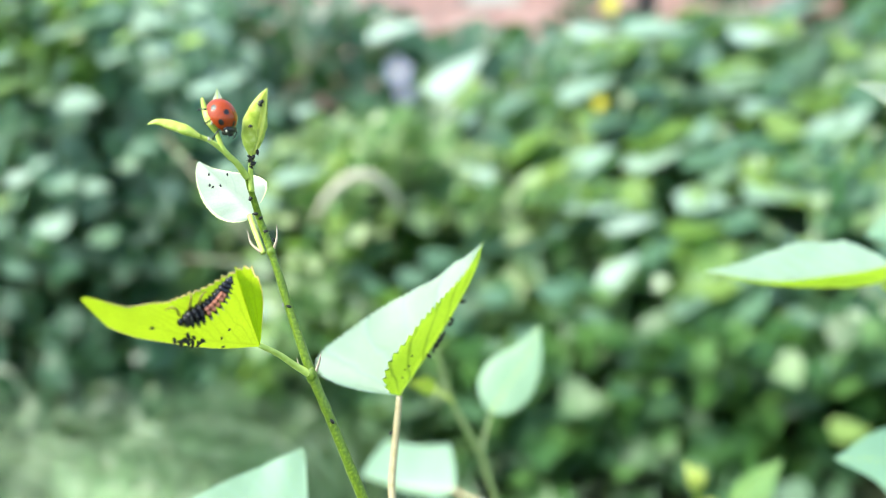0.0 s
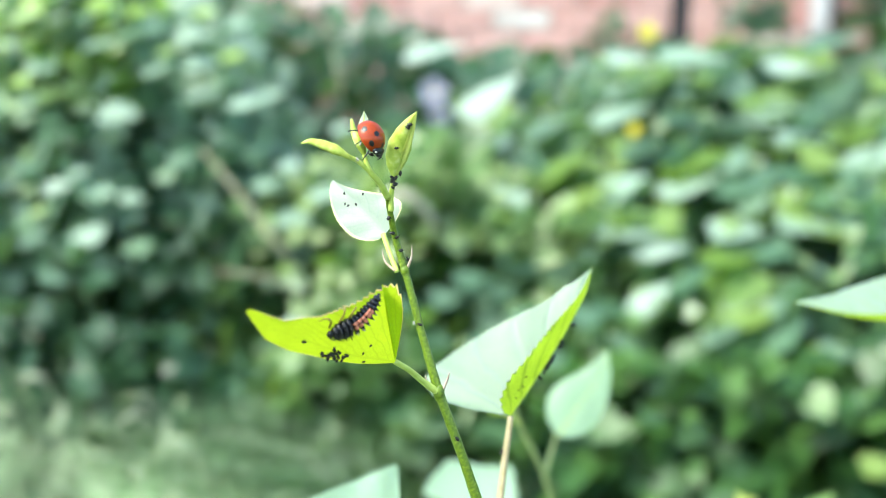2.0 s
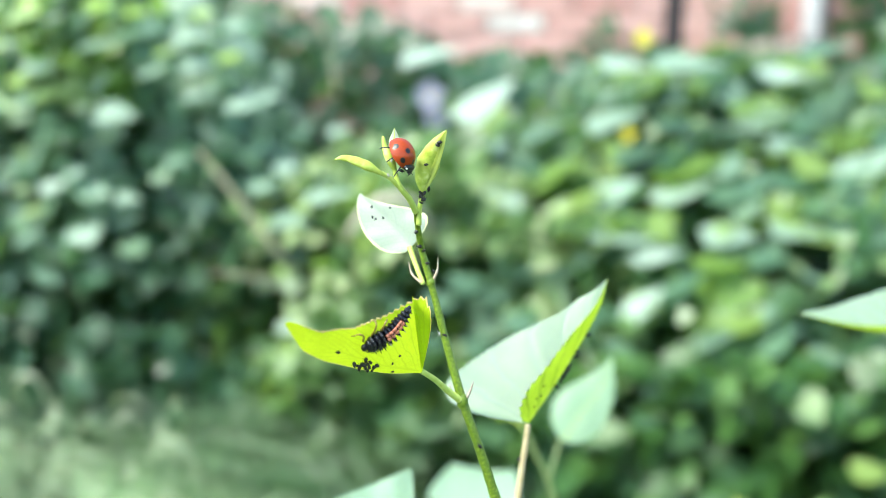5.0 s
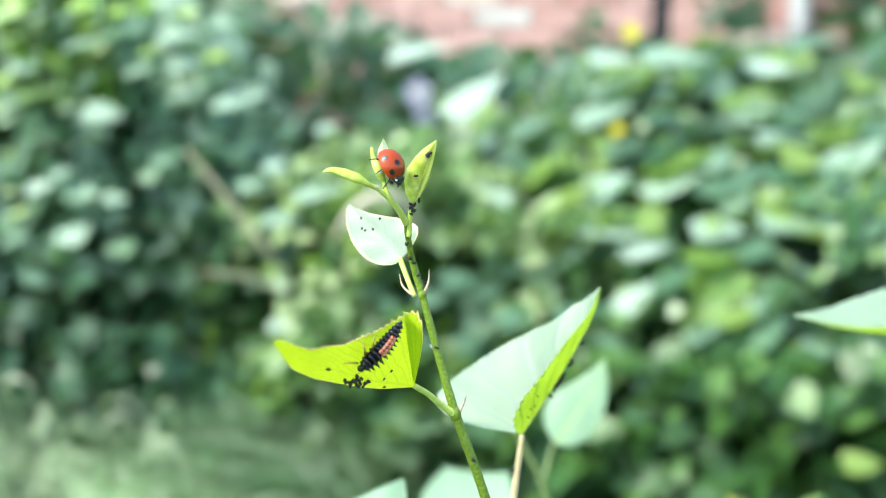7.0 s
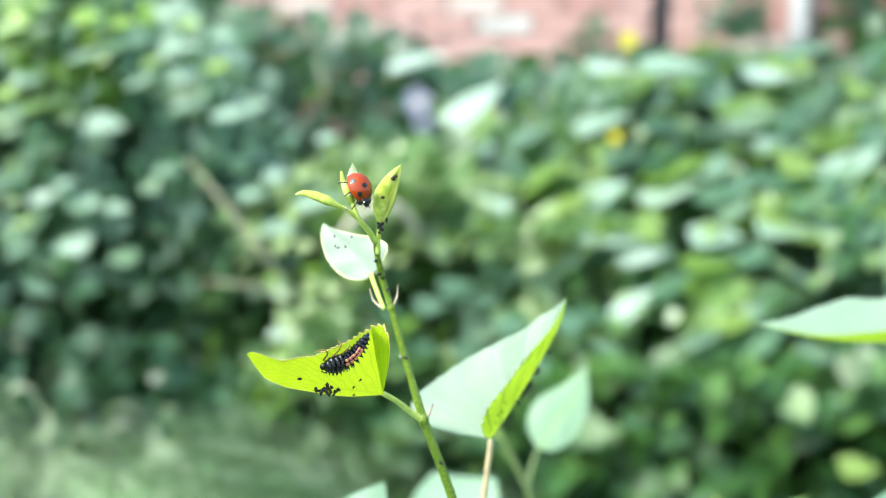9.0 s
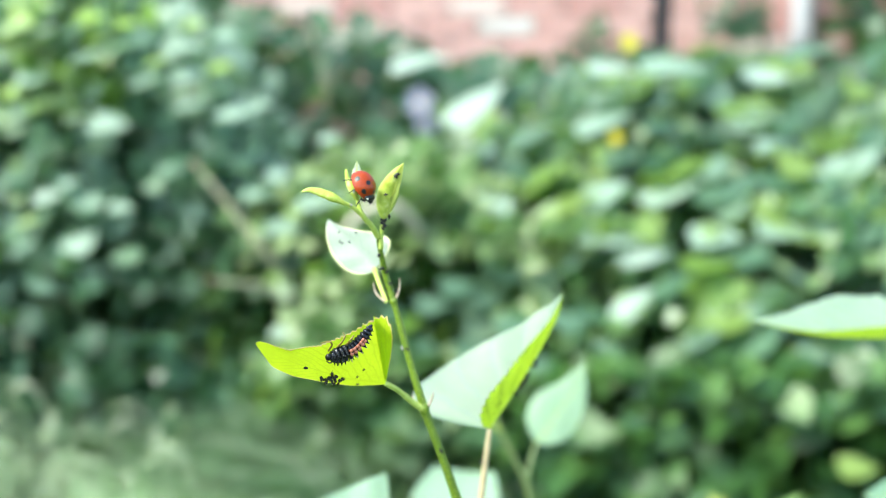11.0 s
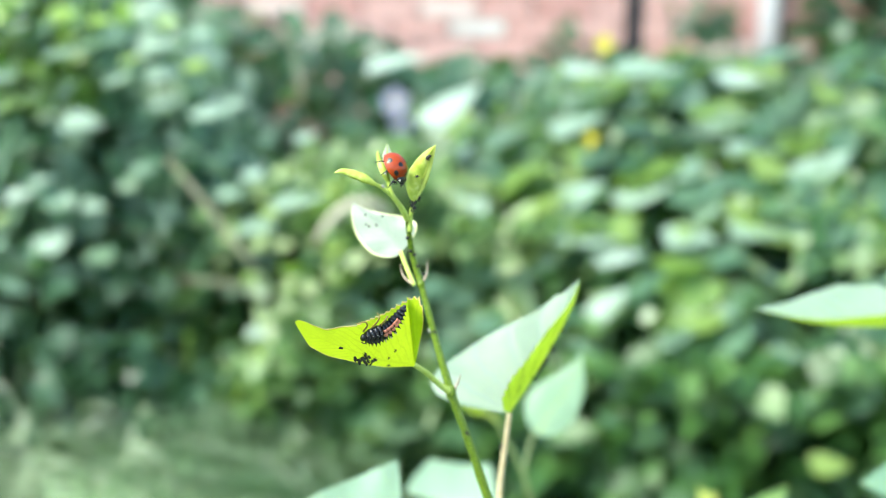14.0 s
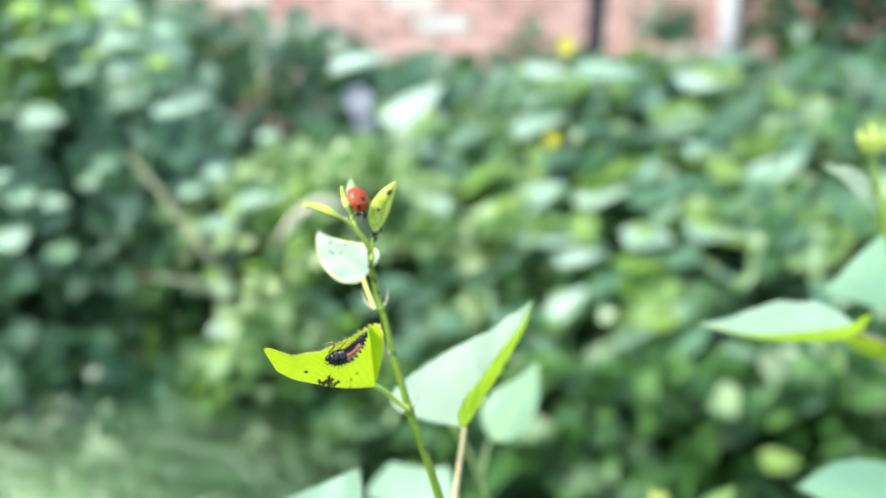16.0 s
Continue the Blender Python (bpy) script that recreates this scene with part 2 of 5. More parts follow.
def lobed(s):
    return float(np.interp(s, (0, 0.06, 0.2, 0.42, 0.55, 0.66, 0.82, 1), (0, 0.2, 0.5, 0.9, 1, 0.8, 0.38, 0)))


def blunt(s):
    return float(np.interp(s, (0, 0.04, 0.12, 0.25, 0.5, 0.73, 0.9, 1), (0, 0.5, 0.85, 1, 0.95, 0.6, 0.2, 0)))


def rolled(s):
    """A narrow strip that runs out towards the tip."""
    return float(np.interp(s, (0, 0.03, 0.08, 0.3, 0.5, 0.7, 0.85, 1), (0.1, 0.36, 0.41, 0.34, 0.24, 0.13, 0.05, 0)))


def sloped(s):
    return (1 - math.exp(-s * 9)) * max(0.0, 1 - s) ** 1.45 * 1.4


def shouldered(s):
    return (1 - math.exp(-s * 150)) * max(0.0, 1 - s) ** 0.8


def rounded(s):
    return max(0.0, math.sin(math.pi * min(1.0, 0.02 + 0.97 * s) ** 0.85)) ** 0.62


def trailing(s):
    """Narrow at the base, broadest towards the tip."""
    return min(1.0, s * 1.5 + 0.06) * min(1.0, (1 - s) * 5.5) ** 0.7


def ovate(s):
    return (math.sin(math.pi * min(1, s) ** 0.72) + 0.02) * (1 - 0.25 * s)


def blade(points, left, right, wide, profile=deltoid, sweep=0.35, cup=0.12, teeth=26, bite=0.05, ripple=0.03, rows=60, cols=7, skew=False):
    """A leaf blade: midrib along points; left and right give the way each half spreads at the base and at the tip; wide its half widths."""
    bm = bmesh.new()
    uv = bm.loops.layers.uv.new("blade")
    line = spline(points, rows)
    length = sum((a - b).length for a, b in zip(line, line[1:]))
    grid, where = [], {}
    for i, c in enumerate(line):
        s = i / rows
        tan = (line[min(i + 1, rows)] - line[max(i - 1, 0)]).normalized()
        row = []
        for j in range(-cols, cols + 1):
            a, b = left if j < 0 else right
            way = (Vector(a) * (1 - s) + Vector(b) * s)
            way = way.normalized() if skew else (way - tan * way.dot(tan)).normalized()
            nrm = tan.cross(way).normalized() * (-1 if j < 0 else 1)
            u = abs(j) / cols
            w = wide[0 if j < 0 else 1] * (profile[0 if j < 0 else 1] if isinstance(profile, tuple) else profile)(s)
            if abs(j) == cols:
                n, cut = (teeth, bite) if isinstance(teeth, int) else (teeth[j > 0], bite[j > 0])
                w *= 1 - cut * (1 - ((s * n) % 1.0))
            p = c + way * (w * u) - tan * (sweep * w * u * u * (1 - s) ** 3)
            p += nrm * (cup * w * u * u + ripple * w * u * math.sin(s * 15 + j * 0.4))
            v = bm.verts.new(p)
            where[v] = (s, j / cols)
            row.append(v)
        grid.append(row)
    for a, b in zip(grid, grid[1:]):
        for j in range(2 * cols):
            f = bm.faces.new((a[j], a[j + 1], b[j + 1], b[j]))
            for lp in f.loops:
                lp[uv].uv = where[lp.vert]
    return bm


def leaf(name, plant, material, points, left, right, wide, rib=0.0002, rib_mat=None, label="", **kw):
    """A blade with its raised midrib as one part of a plant."""
    ob = part(name, blade(points, left, right, wide, **kw), material, plant, label)
    if rib:
        r = part("midrib", tube(bmesh.new(), points, (rib, rib * 0.7, rib * 0.25), 24, 6), rib_mat or STALK, plant)
        r.parent, r.location = ob, (0, 0, 0)
    return ob


# ---- ground and wall ----
def grained(name, stops, scale, rough=0.9, bumpy=0.6, dist=0.01):
    m, nt, b = mat(name, stops[0][1], rough, 0.3)
    col = ramp(nt, noise_of(nt, scale, 6.0), stops)
    col = mixc(nt, noise_of(nt, scale * 0.13, 3.0), col, tuple(c * 0.55 for c in stops[0][1]))
    nt.links.new(col, b.inputs["Base Color"])
    bump(nt, noise_of(nt, scale * 2, 5.0), b, bumpy, dist)
    return m


SOIL = grained("soil_and_moss", [(0.3, (0.045, 0.05, 0.025)), (0.6, (0.06, 0.09, 0.03)), (0.8, (0.10, 0.12, 0.05))], 14.0)
MORTAR = grained("mortar", [(0.3, (0.42, 0.38, 0.33)), (0.7, (0.55, 0.50, 0.45))], 40.0, 0.95, 0.5, 0.003)


def brick_material():
    m, nt, b = mat("old_brick", (0.4, 0.16, 0.11), 0.9, 0.2)
    r = nt.nodes.new("ShaderNodeObjectInfo").outputs["Random"]
    col = ramp(nt, r, [(0.0, (0.44, 0.20, 0.18)), (0.3, (0.54, 0.30, 0.27)), (0.6, (0.60, 0.36, 0.33)), (0.75, (0.50, 0.29, 0.27)), (0.85, (0.66, 0.50, 0.46)), (1.0, (0.70, 0.58, 0.54))])
    col = mixc(nt, calc(nt, "MULTIPLY", noise_of(nt, 9.0, 6.0), 0.5), col, (0.64, 0.46, 0.42))
    col = mixc(nt, calc(nt, "MULTIPLY", noise_of(nt, 2.2, 5.0, "Generated"), 0.3), col, (0.2, 0.12, 0.10))
    nt.links.new(col, b.inputs["Base Color"])
    bump(nt, noise_of(nt, 60.0, 5.0), b, 0.5, 0.004)
    return m


BRICK = brick_material()
WHITEWASHED = grained("whitewashed_brick", [(0.3, (0.62, 0.54, 0.50)), (0.6, (0.82, 0.79, 0.76))], 18.0, 0.9, 0.5, 0.004)


def ground():
    bm = bmesh.new()
    n = 60
    g = []
    for i in range(n + 1):
        row = []
        for j in range(n + 1):
            a, b = 2 * i / n - 1, 2 * j / n - 1
            x, y = a * abs(a) ** 2.5 * 400, b * abs(b) ** 2.5 * 400 + 1.5
            row.append(bm.verts.new((x, y, 0.02 * noise.noise(Vector((x * 1.7, y * 1.7, 0))) if abs(x) + abs(y) < 8 else 0)))
        g.append(row)
    for a, b in zip(g, g[1:]):
        for j in range(n):
            bm.faces.new((a[j], b[j], b[j + 1], a[j + 1]))
    tagged(part("ground", bm, SOIL), "dark mossy garden soil under weeds", "ground", kind="structure")


ground()
WALL_Y = 4.0


def boundary_wall():
    wall = empty("wall_north", (0, WALL_Y, 0), "old pinkish red brick garden wall", "wall", kind="structure")
    bm = bmesh.new()
    bmesh.ops.create_cube(bm, size=1, matrix=Matrix.Translation((0.4, WALL_Y + 0.12, 1.05)) @ Matrix.Diagonal((9.0, 0.215, 2.1, 1)))
    part("mortar_core", bm, MORTAR, wall, smooth=False)
    meshes = []
    rng = random.Random(4)
    for k in range(6):
        b = bmesh.new()
        bmesh.ops.create_cube(b, size=1, matrix=Matrix.Diagonal((0.213, 0.03, 0.064, 1)))
        for v in b.verts:
            v.co += Vector((rng.uniform(-1, 1), rng.uniform(-0.6, 0.6), rng.uniform(-1, 1))) * 0.0025
        bmesh.ops.bevel(b, geom=list(b.edges), offset=0.004, segments=1, affect="EDGES")
        me = bpy.data.meshes.new("brick")
        b.to_mesh(me)
        b.free()
        me.materials.append(BRICK)
        meshes.append(me)
    rest = bmesh.new()
    for row in range(28):
        z = 0.038 + row * 0.075
        for i in range(40):
            x = -4.05 + i * 0.225 + (0.1125 if row % 2 else 0)
            if x > 4.75:
                continue
            y = WALL_Y + 0.003 + rng.uniform(-0.003, 0.003)
            if 6 <= row <= 14 and -1.9 < x < 2.6:
                ob = new("brick", rng.choice(meshes))
                ob.parent, ob.location = wall, (x, y - WALL_Y, z)
                if abs(z - 0.81) < 0.04 and abs(x - 0.26) < 0.12 or abs(z - 0.775) < 0.04 and abs(x - 1.2) < 0.12:
                    ob.material_slots[0].link = "OBJECT"
                    ob.material_slots[0].material = WHITEWASHED
            else:
                bmesh.ops.create_cube(rest, size=1, matrix=Matrix.Translation((x, y, z)) @ Matrix.Diagonal((0.213, 0.03, 0.064, 1)))
    tagged(part("brick_rest", rest, BRICK, wall, smooth=False), kind="stuff")


boundary_wall()


# ---- the young shoot with the ladybird ----
RIGHT, TOCAM, UP = (1, 0, 0), (0, -0.985, 0.174), (0, 0.174, 0.985)


def way(r=0.0, u=0.0, c=0.0):
    """A direction: r to the east, u up along the shoot, c towards the south, where the path is."""
    return Vector(RIGHT) * r + Vector(UP) * u + Vector(TOCAM) * c


def young_shoot():
    plant = empty("young_shoot", (0.03, 0.2, 0), "young poplar-like shoot with lime green leaves and green stem", "plant")
    part("stem", tube(bmesh.new(), [(-0.0085, 0.1756, 0.5534), (-0.0075, 0.1788, 0.5459), (-0.0053, 0.1789, 0.538), (-0.0025, 0.1781, 0.5274), (0.0005, 0.1773, 0.5171), (0.0033, 0.1769, 0.5093), (0.0062, 0.1769, 0.5007), (0.011, 0.1772, 0.485), (0.0162, 0.1764, 0.4518), (0.03, 0.2, 0)],
         (0.0005, 0.00062, 0.0007, 0.00072, 0.0009, 0.0009, 0.00095, 0.0011, 0.0014, 0.0022), 90, 12, 0.12), STEM, plant)
    part("side_stem", tube(bmesh.new(), [(-0.0084, 0.1755, 0.553), (-0.0095, 0.1734, 0.5556), (-0.0112, 0.1713, 0.5582), (-0.0119, 0.1712, 0.5603), (-0.0122, 0.1711, 0.5626), (-0.0125, 0.1719, 0.5647)], (0.0006, 0.00055, 0.0005, 0.0004, 0.00035, 0.0003), 30), STALK, plant)
    part("bud_stalk", tube(bmesh.new(), [(-0.0079, 0.1761, 0.5506), (-0.0078, 0.1756, 0.5534), (-0.0074, 0.175, 0.5559), (-0.0071, 0.1748, 0.5579)], (0.0005, 0.00045, 0.00045, 0.0004), 20), STALK, plant)
    # folded bud leaf
    part("bud_pod", pod([(-0.0072, 0.1746, 0.5568), (-0.0069, 0.1743, 0.5595), (-0.0061, 0.1736, 0.5623), (-0.0049, 0.172, 0.5651), (-0.0031, 0.1695, 0.568)], (0.0005, 0.0019, 0.0021, 0.0014, 0.0001), 0.62, way(0.1, 0, 1)), POD, plant, "folded yellow-green bud leaf")
    leaf("bud_edge", plant, BUD, [(-0.0067, 0.1739, 0.5573), (-0.0054, 0.1728, 0.5606), (-0.0041, 0.1709, 0.5643), (-0.003, 0.1692, 0.5682)], (way(-1, 0, 0.3), way(-1, 0, 0.3)), (way(0.8, -0.2, 0.5), way(0.8, 0, 0.5)), (0.0006, 0.0007), profile=rounded, sweep=0, teeth=16, bite=0.25, rows=48, rib=0)
    # narrow young leaf and the tiny ones round the tip
    part("stalk", tube(bmesh.new(), [(-0.0114, 0.1713, 0.5582), (-0.013, 0.1701, 0.5598), (-0.0147, 0.169, 0.5608)], (0.00045, 0.0004, 0.0004), 14), STALK, plant)
    part("narrow_leaf", pod([(-0.0143, 0.1689, 0.5606), (-0.0165, 0.1681, 0.5619), (-0.019, 0.1676, 0.5629), (-0.0207, 0.1672, 0.5633), (-0.022, 0.1669, 0.563)], (0.0004, 0.0009, 0.0008, 0.0005, 0.0001), 0.6, way(0, 0.3, 1)), POD, plant, "narrow folded young leaf")
    part("tip_bud", pod([(-0.012, 0.1711, 0.561), (-0.0128, 0.1706, 0.5628), (-0.0136, 0.1709, 0.5646), (-0.0139, 0.1711, 0.5657), (-0.0141, 0.1713, 0.5668)], (0.0004, 0.0008, 0.0006, 0.0004, 0.0002), 0.7, way(0, 0, 1)), POD, plant, "tiny closed bud")
    leaf("tip_leaf", plant, PALE, [(-0.0125, 0.1733, 0.5636), (-0.0124, 0.1739, 0.5655), (-0.0123, 0.1744, 0.5668), (-0.0123, 0.1746, 0.5681)], (way(-1, 0, 0.2), way(-1, 0, 0.2)), (way(1, 0, 0.2), way(1, 0, 0.2)), (0.0009, 0.0011), profile=ovate, sweep=0, cup=0.3, teeth=7, bite=0.06, rows=20)
    # pale cupped leaf behind the stem
    part("stalk", tube(bmesh.new(), [(-0.0071, 0.1788, 0.5391), (-0.0084, 0.1806, 0.5419), (-0.0099, 0.1828, 0.5454)], (0.0005, 0.00048, 0.0005), 14), STALK, plant)
    leaf("cupped_leaf", plant, PALE, [(-0.0095, 0.1828, 0.5454), (-0.0124, 0.1848, 0.5484), (-0.0161, 0.1869, 0.5515), (-0.0197, 0.189, 0.5547)], (way(-0.66, -0.7, 0.15), way(-0.7, -0.6, 0.1)), (way(0.66, 0.72, 0.25), way(0.3, 0.85, 0.2)), (0.0053, 0.0072), profile=(rounded, sloped), sweep=0.05, cup=0.15, teeth=16, bite=0.04, rib=0)
    for pts in ([(-0.0053, 0.1789, 0.5397), (-0.0045, 0.1786, 0.5418), (-0.0044, 0.1785, 0.5442)], [(-0.0074, 0.1788, 0.5393), (-0.0092, 0.1794, 0.5408), (-0.0099, 0.1801, 0.543)], [(0.0013, 0.1771, 0.5177), (0.002, 0.1767, 0.5194), (0.0025, 0.1763, 0.5212)], [(-0.0002, 0.1771, 0.5181), (-0.0015, 0.1769, 0.5189), (-0.0019, 0.1766, 0.5205)]):
        part("stipule", tube(bmesh.new(), pts, (0.0003, 0.00022, 0.00005), 14, 8), DRY, plant, "curled dry pale stipule")
    # backlit leaf that carries the larva
    part("stalk", tube(bmesh.new(), [(0.0006, 0.1772, 0.5169), (-0.002, 0.1756, 0.5193), (-0.0045, 0.1726, 0.5225), (-0.007, 0.1695, 0.5251)], (0.00075, 0.0006, 0.00052, 0.0005), 20), STALK, plant)
    lit = leaf("backlit_leaf", plant, GLOW, [(-0.00692, 0.16952, 0.52497), (-0.01289, 0.16286, 0.52783), (-0.01952, 0.15471, 0.53253), (-0.02421, 0.14862, 0.53649), (-0.02703, 0.14443, 0.53991)], (Vector((-0.0182, 0.15846, 0.52739)) - Vector((-0.01712, 0.1577, 0.53074)), Vector((-0.02497, 0.14914, 0.53415)) - Vector((-0.02499, 0.14723, 0.53788))), (Vector((-0.00972, 0.15877, 0.54138)) - Vector((-0.00918, 0.16697, 0.52611)), Vector((-0.02574, 0.14465, 0.54168)) - Vector((-0.02604, 0.1459, 0.5387))), (0.0033, 0.0185), profile=(trailing, tapering), sweep=0.46, cup=0.025, teeth=38, bite=0.06, ripple=0.015, rows=152, skew=True, rib=0, label="lime green backlit leaf with fine toothed edge")
    lobe = leaf("base_lobe", plant, GLOW, [(-0.00692, 0.16952, 0.52497), (-0.0074, 0.1661, 0.5304), (-0.0079, 0.163, 0.5358), (-0.0084, 0.1607, 0.5408)], (way(-1, 0, 0.2), way(-1, 0, 0.2)), (way(0.6, 0.38, -0.8), way(0.6, 0.38, -0.8)), (0.00005, 0.0046), profile=lobed, sweep=0, cup=0.1, teeth=14, bite=0.1, rows=70, rib=0)
    lobe.parent, lobe.location = lit, (0, 0, 0)
    bm = bmesh.new()
    rng = random.Random(6)
    rim = [v.co.copy() for k, v in enumerate(lit.data.vertices) if k % 15 == 14]
    for k in range(16, 122):
        if rng.random() < 0.5:
            size = rng.uniform(0.00007, 0.00014)
            ball(bm, rim[k], (size * rng.uniform(0.9, 1.6), size, size), None, 8, 6)
    glands = part("margin_glands", bm, GLAND, plant, "row of tan glands on the leaf margin")
    glands.parent, glands.location = lit, (0, 0, 0)
    part("stem_node", ball(bmesh.new(), (0.0005, 0.1771, 0.517), (0.00108, 0.001, 0.0017)), STEM, plant)
    part("stem_node", ball(bmesh.new(), (-0.0057, 0.1789, 0.5394), (0.00085, 0.0008, 0.0011)), STEM, plant)
    # folded leaf, pale upper face and lime underside
    part("stalk", tube(bmesh.new(), [(0.0148, 0.1999, 0.5045), (0.0142, 0.1995, 0.4994), (0.0135, 0.1991, 0.4939), (0.0127, 0.1974, 0.4845), (0.0148, 0.1904, 0.4678), (0.0164, 0.1782, 0.4505)], (0.00062, 0.0007, 0.00075, 0.0008, 0.0009, 0.001), 40), PINK, plant, "pinkish leaf stalk")
    leaf("folded_leaf", plant, UPPER, [(0.0148, 0.2, 0.5047), (0.0198, 0.2036, 0.5109), (0.0259, 0.2091, 0.5189), (0.0314, 0.2137, 0.5279), (0.033, 0.2166, 0.5329)], (way(-1, 0.0, -0.3), way(-0.8, 0.5, -0.3)), (way(-0.42, 0.16, 0.88), way(-0.4, 0.1, 0.9)), (0.0215, 0.0185), profile=(fuller, turned_up), sweep=0.5, cup=0.06, teeth=(46, 27), bite=(0.045, 0.15), rows=216, label="folded leaf, pale face and lime underside")
    leaf("lower_leaf", plant, SOFT, [(-0.0101, 0.2311, 0.4546), (-0.0218, 0.2316, 0.4569), (-0.0382, 0.2299, 0.4586), (-0.0599, 0.2238, 0.4576)], (way(0.05, -0.9, 0.4), way(0, -0.9, 0.4)), (way(-0.03, 1, -0.15), way(0.1, 1, -0.1)), (0.02, 0.0262), profile=(trailing, shouldered), skew=True, sweep=0.0, cup=0.03, teeth=34, bite=0.05, rows=102)
    return plant


young_shoot()
def boxy(s):
    return min(1.0, s * 9) ** 0.6 * min(1.0, (1.0 - s) * 7) ** 0.6 * (1 - 0.12 * s)


def pale_shoot():
    """The thinner shoot behind, out of focus."""
    plant = empty("pale_shoot", (0.09, 0.39, 0), "thin green shoot with pale soft leaves", "plant")
    part("stem", tube(bmesh.new(), [(0.0199, 0.3552, 0.4688), (0.0229, 0.3549, 0.4568), (0.0261, 0.3549, 0.4463), (0.0311, 0.355, 0.436), (0.0355, 0.3553, 0.4269), (0.0387, 0.3552, 0.4161), (0.0411, 0.3554, 0.4068), (0.0427, 0.3523, 0.3596), (0.09, 0.39, 0)], (0.0007, 0.0009, 0.0010, 0.0010, 0.0011, 0.0011, 0.0012, 0.0015, 0.0024), 60), BEIGE, plant)
    part("stalk", tube(bmesh.new(), [(0.0261, 0.3549, 0.4463), (0.0235, 0.3536, 0.4499), (0.0195, 0.3521, 0.4527)], (0.0007, 0.0006, 0.0006), 12), STALK, plant)
    leaf("small_leaf", plant, GLOW, [(0.0199, 0.3521, 0.4527), (0.0154, 0.3525, 0.4548), (0.0097, 0.3526, 0.4556)], (way(0, -0.9, 0.4), way(0, -0.9, 0.4)), (way(0, 0.9, -0.3), way(0, 0.9, -0.3)), (0.0032, 0.0036), profile=ovate, sweep=0, rows=24)
    part("stalk", tube(bmesh.new(), [(0.0359, 0.3552, 0.4267), (0.0379, 0.3596, 0.4333), (0.0406, 0.364, 0.4401)], (0.0009, 0.0007, 0.0006), 14), BEIGE, plant)
    leaf("pale_leaf", plant, MILD, [(0.0393, 0.3441, 0.4467), (0.0457, 0.3477, 0.4557), (0.053, 0.3513, 0.4647), (0.0579, 0.3553, 0.4756)], (way(-0.9, 0.35, -0.12), way(-0.9, 0.3, -0.12)), (way(0.9, -0.3, 0.25), way(0.9, -0.3, 0.2)), (0.0118, 0.0098), profile=ovate, sweep=0.1, teeth=22)
    part("stalk", tube(bmesh.new(), [(0.0415, 0.355, 0.4047), (0.0332, 0.3612, 0.4052), (0.0246, 0.3686, 0.4067)], (0.0009, 0.0008, 0.0007), 14), PINK, plant)
    leaf("broad_leaf", plant, SOFT, [(0.0259, 0.3694, 0.4058), (0.0157, 0.3732, 0.4044), (0.0022, 0.3773, 0.4052), (-0.0114, 0.3799, 0.4083)], (way(0, 0.97, -0.4), way(0.1, 0.9, -0.2)), (way(0.0, -0.2, 0.95), way(0.3, 0, 0.9)), (0.0185, 0.009), profile=boxy, sweep=0.12, teeth=22)
    return plant


pale_shoot()


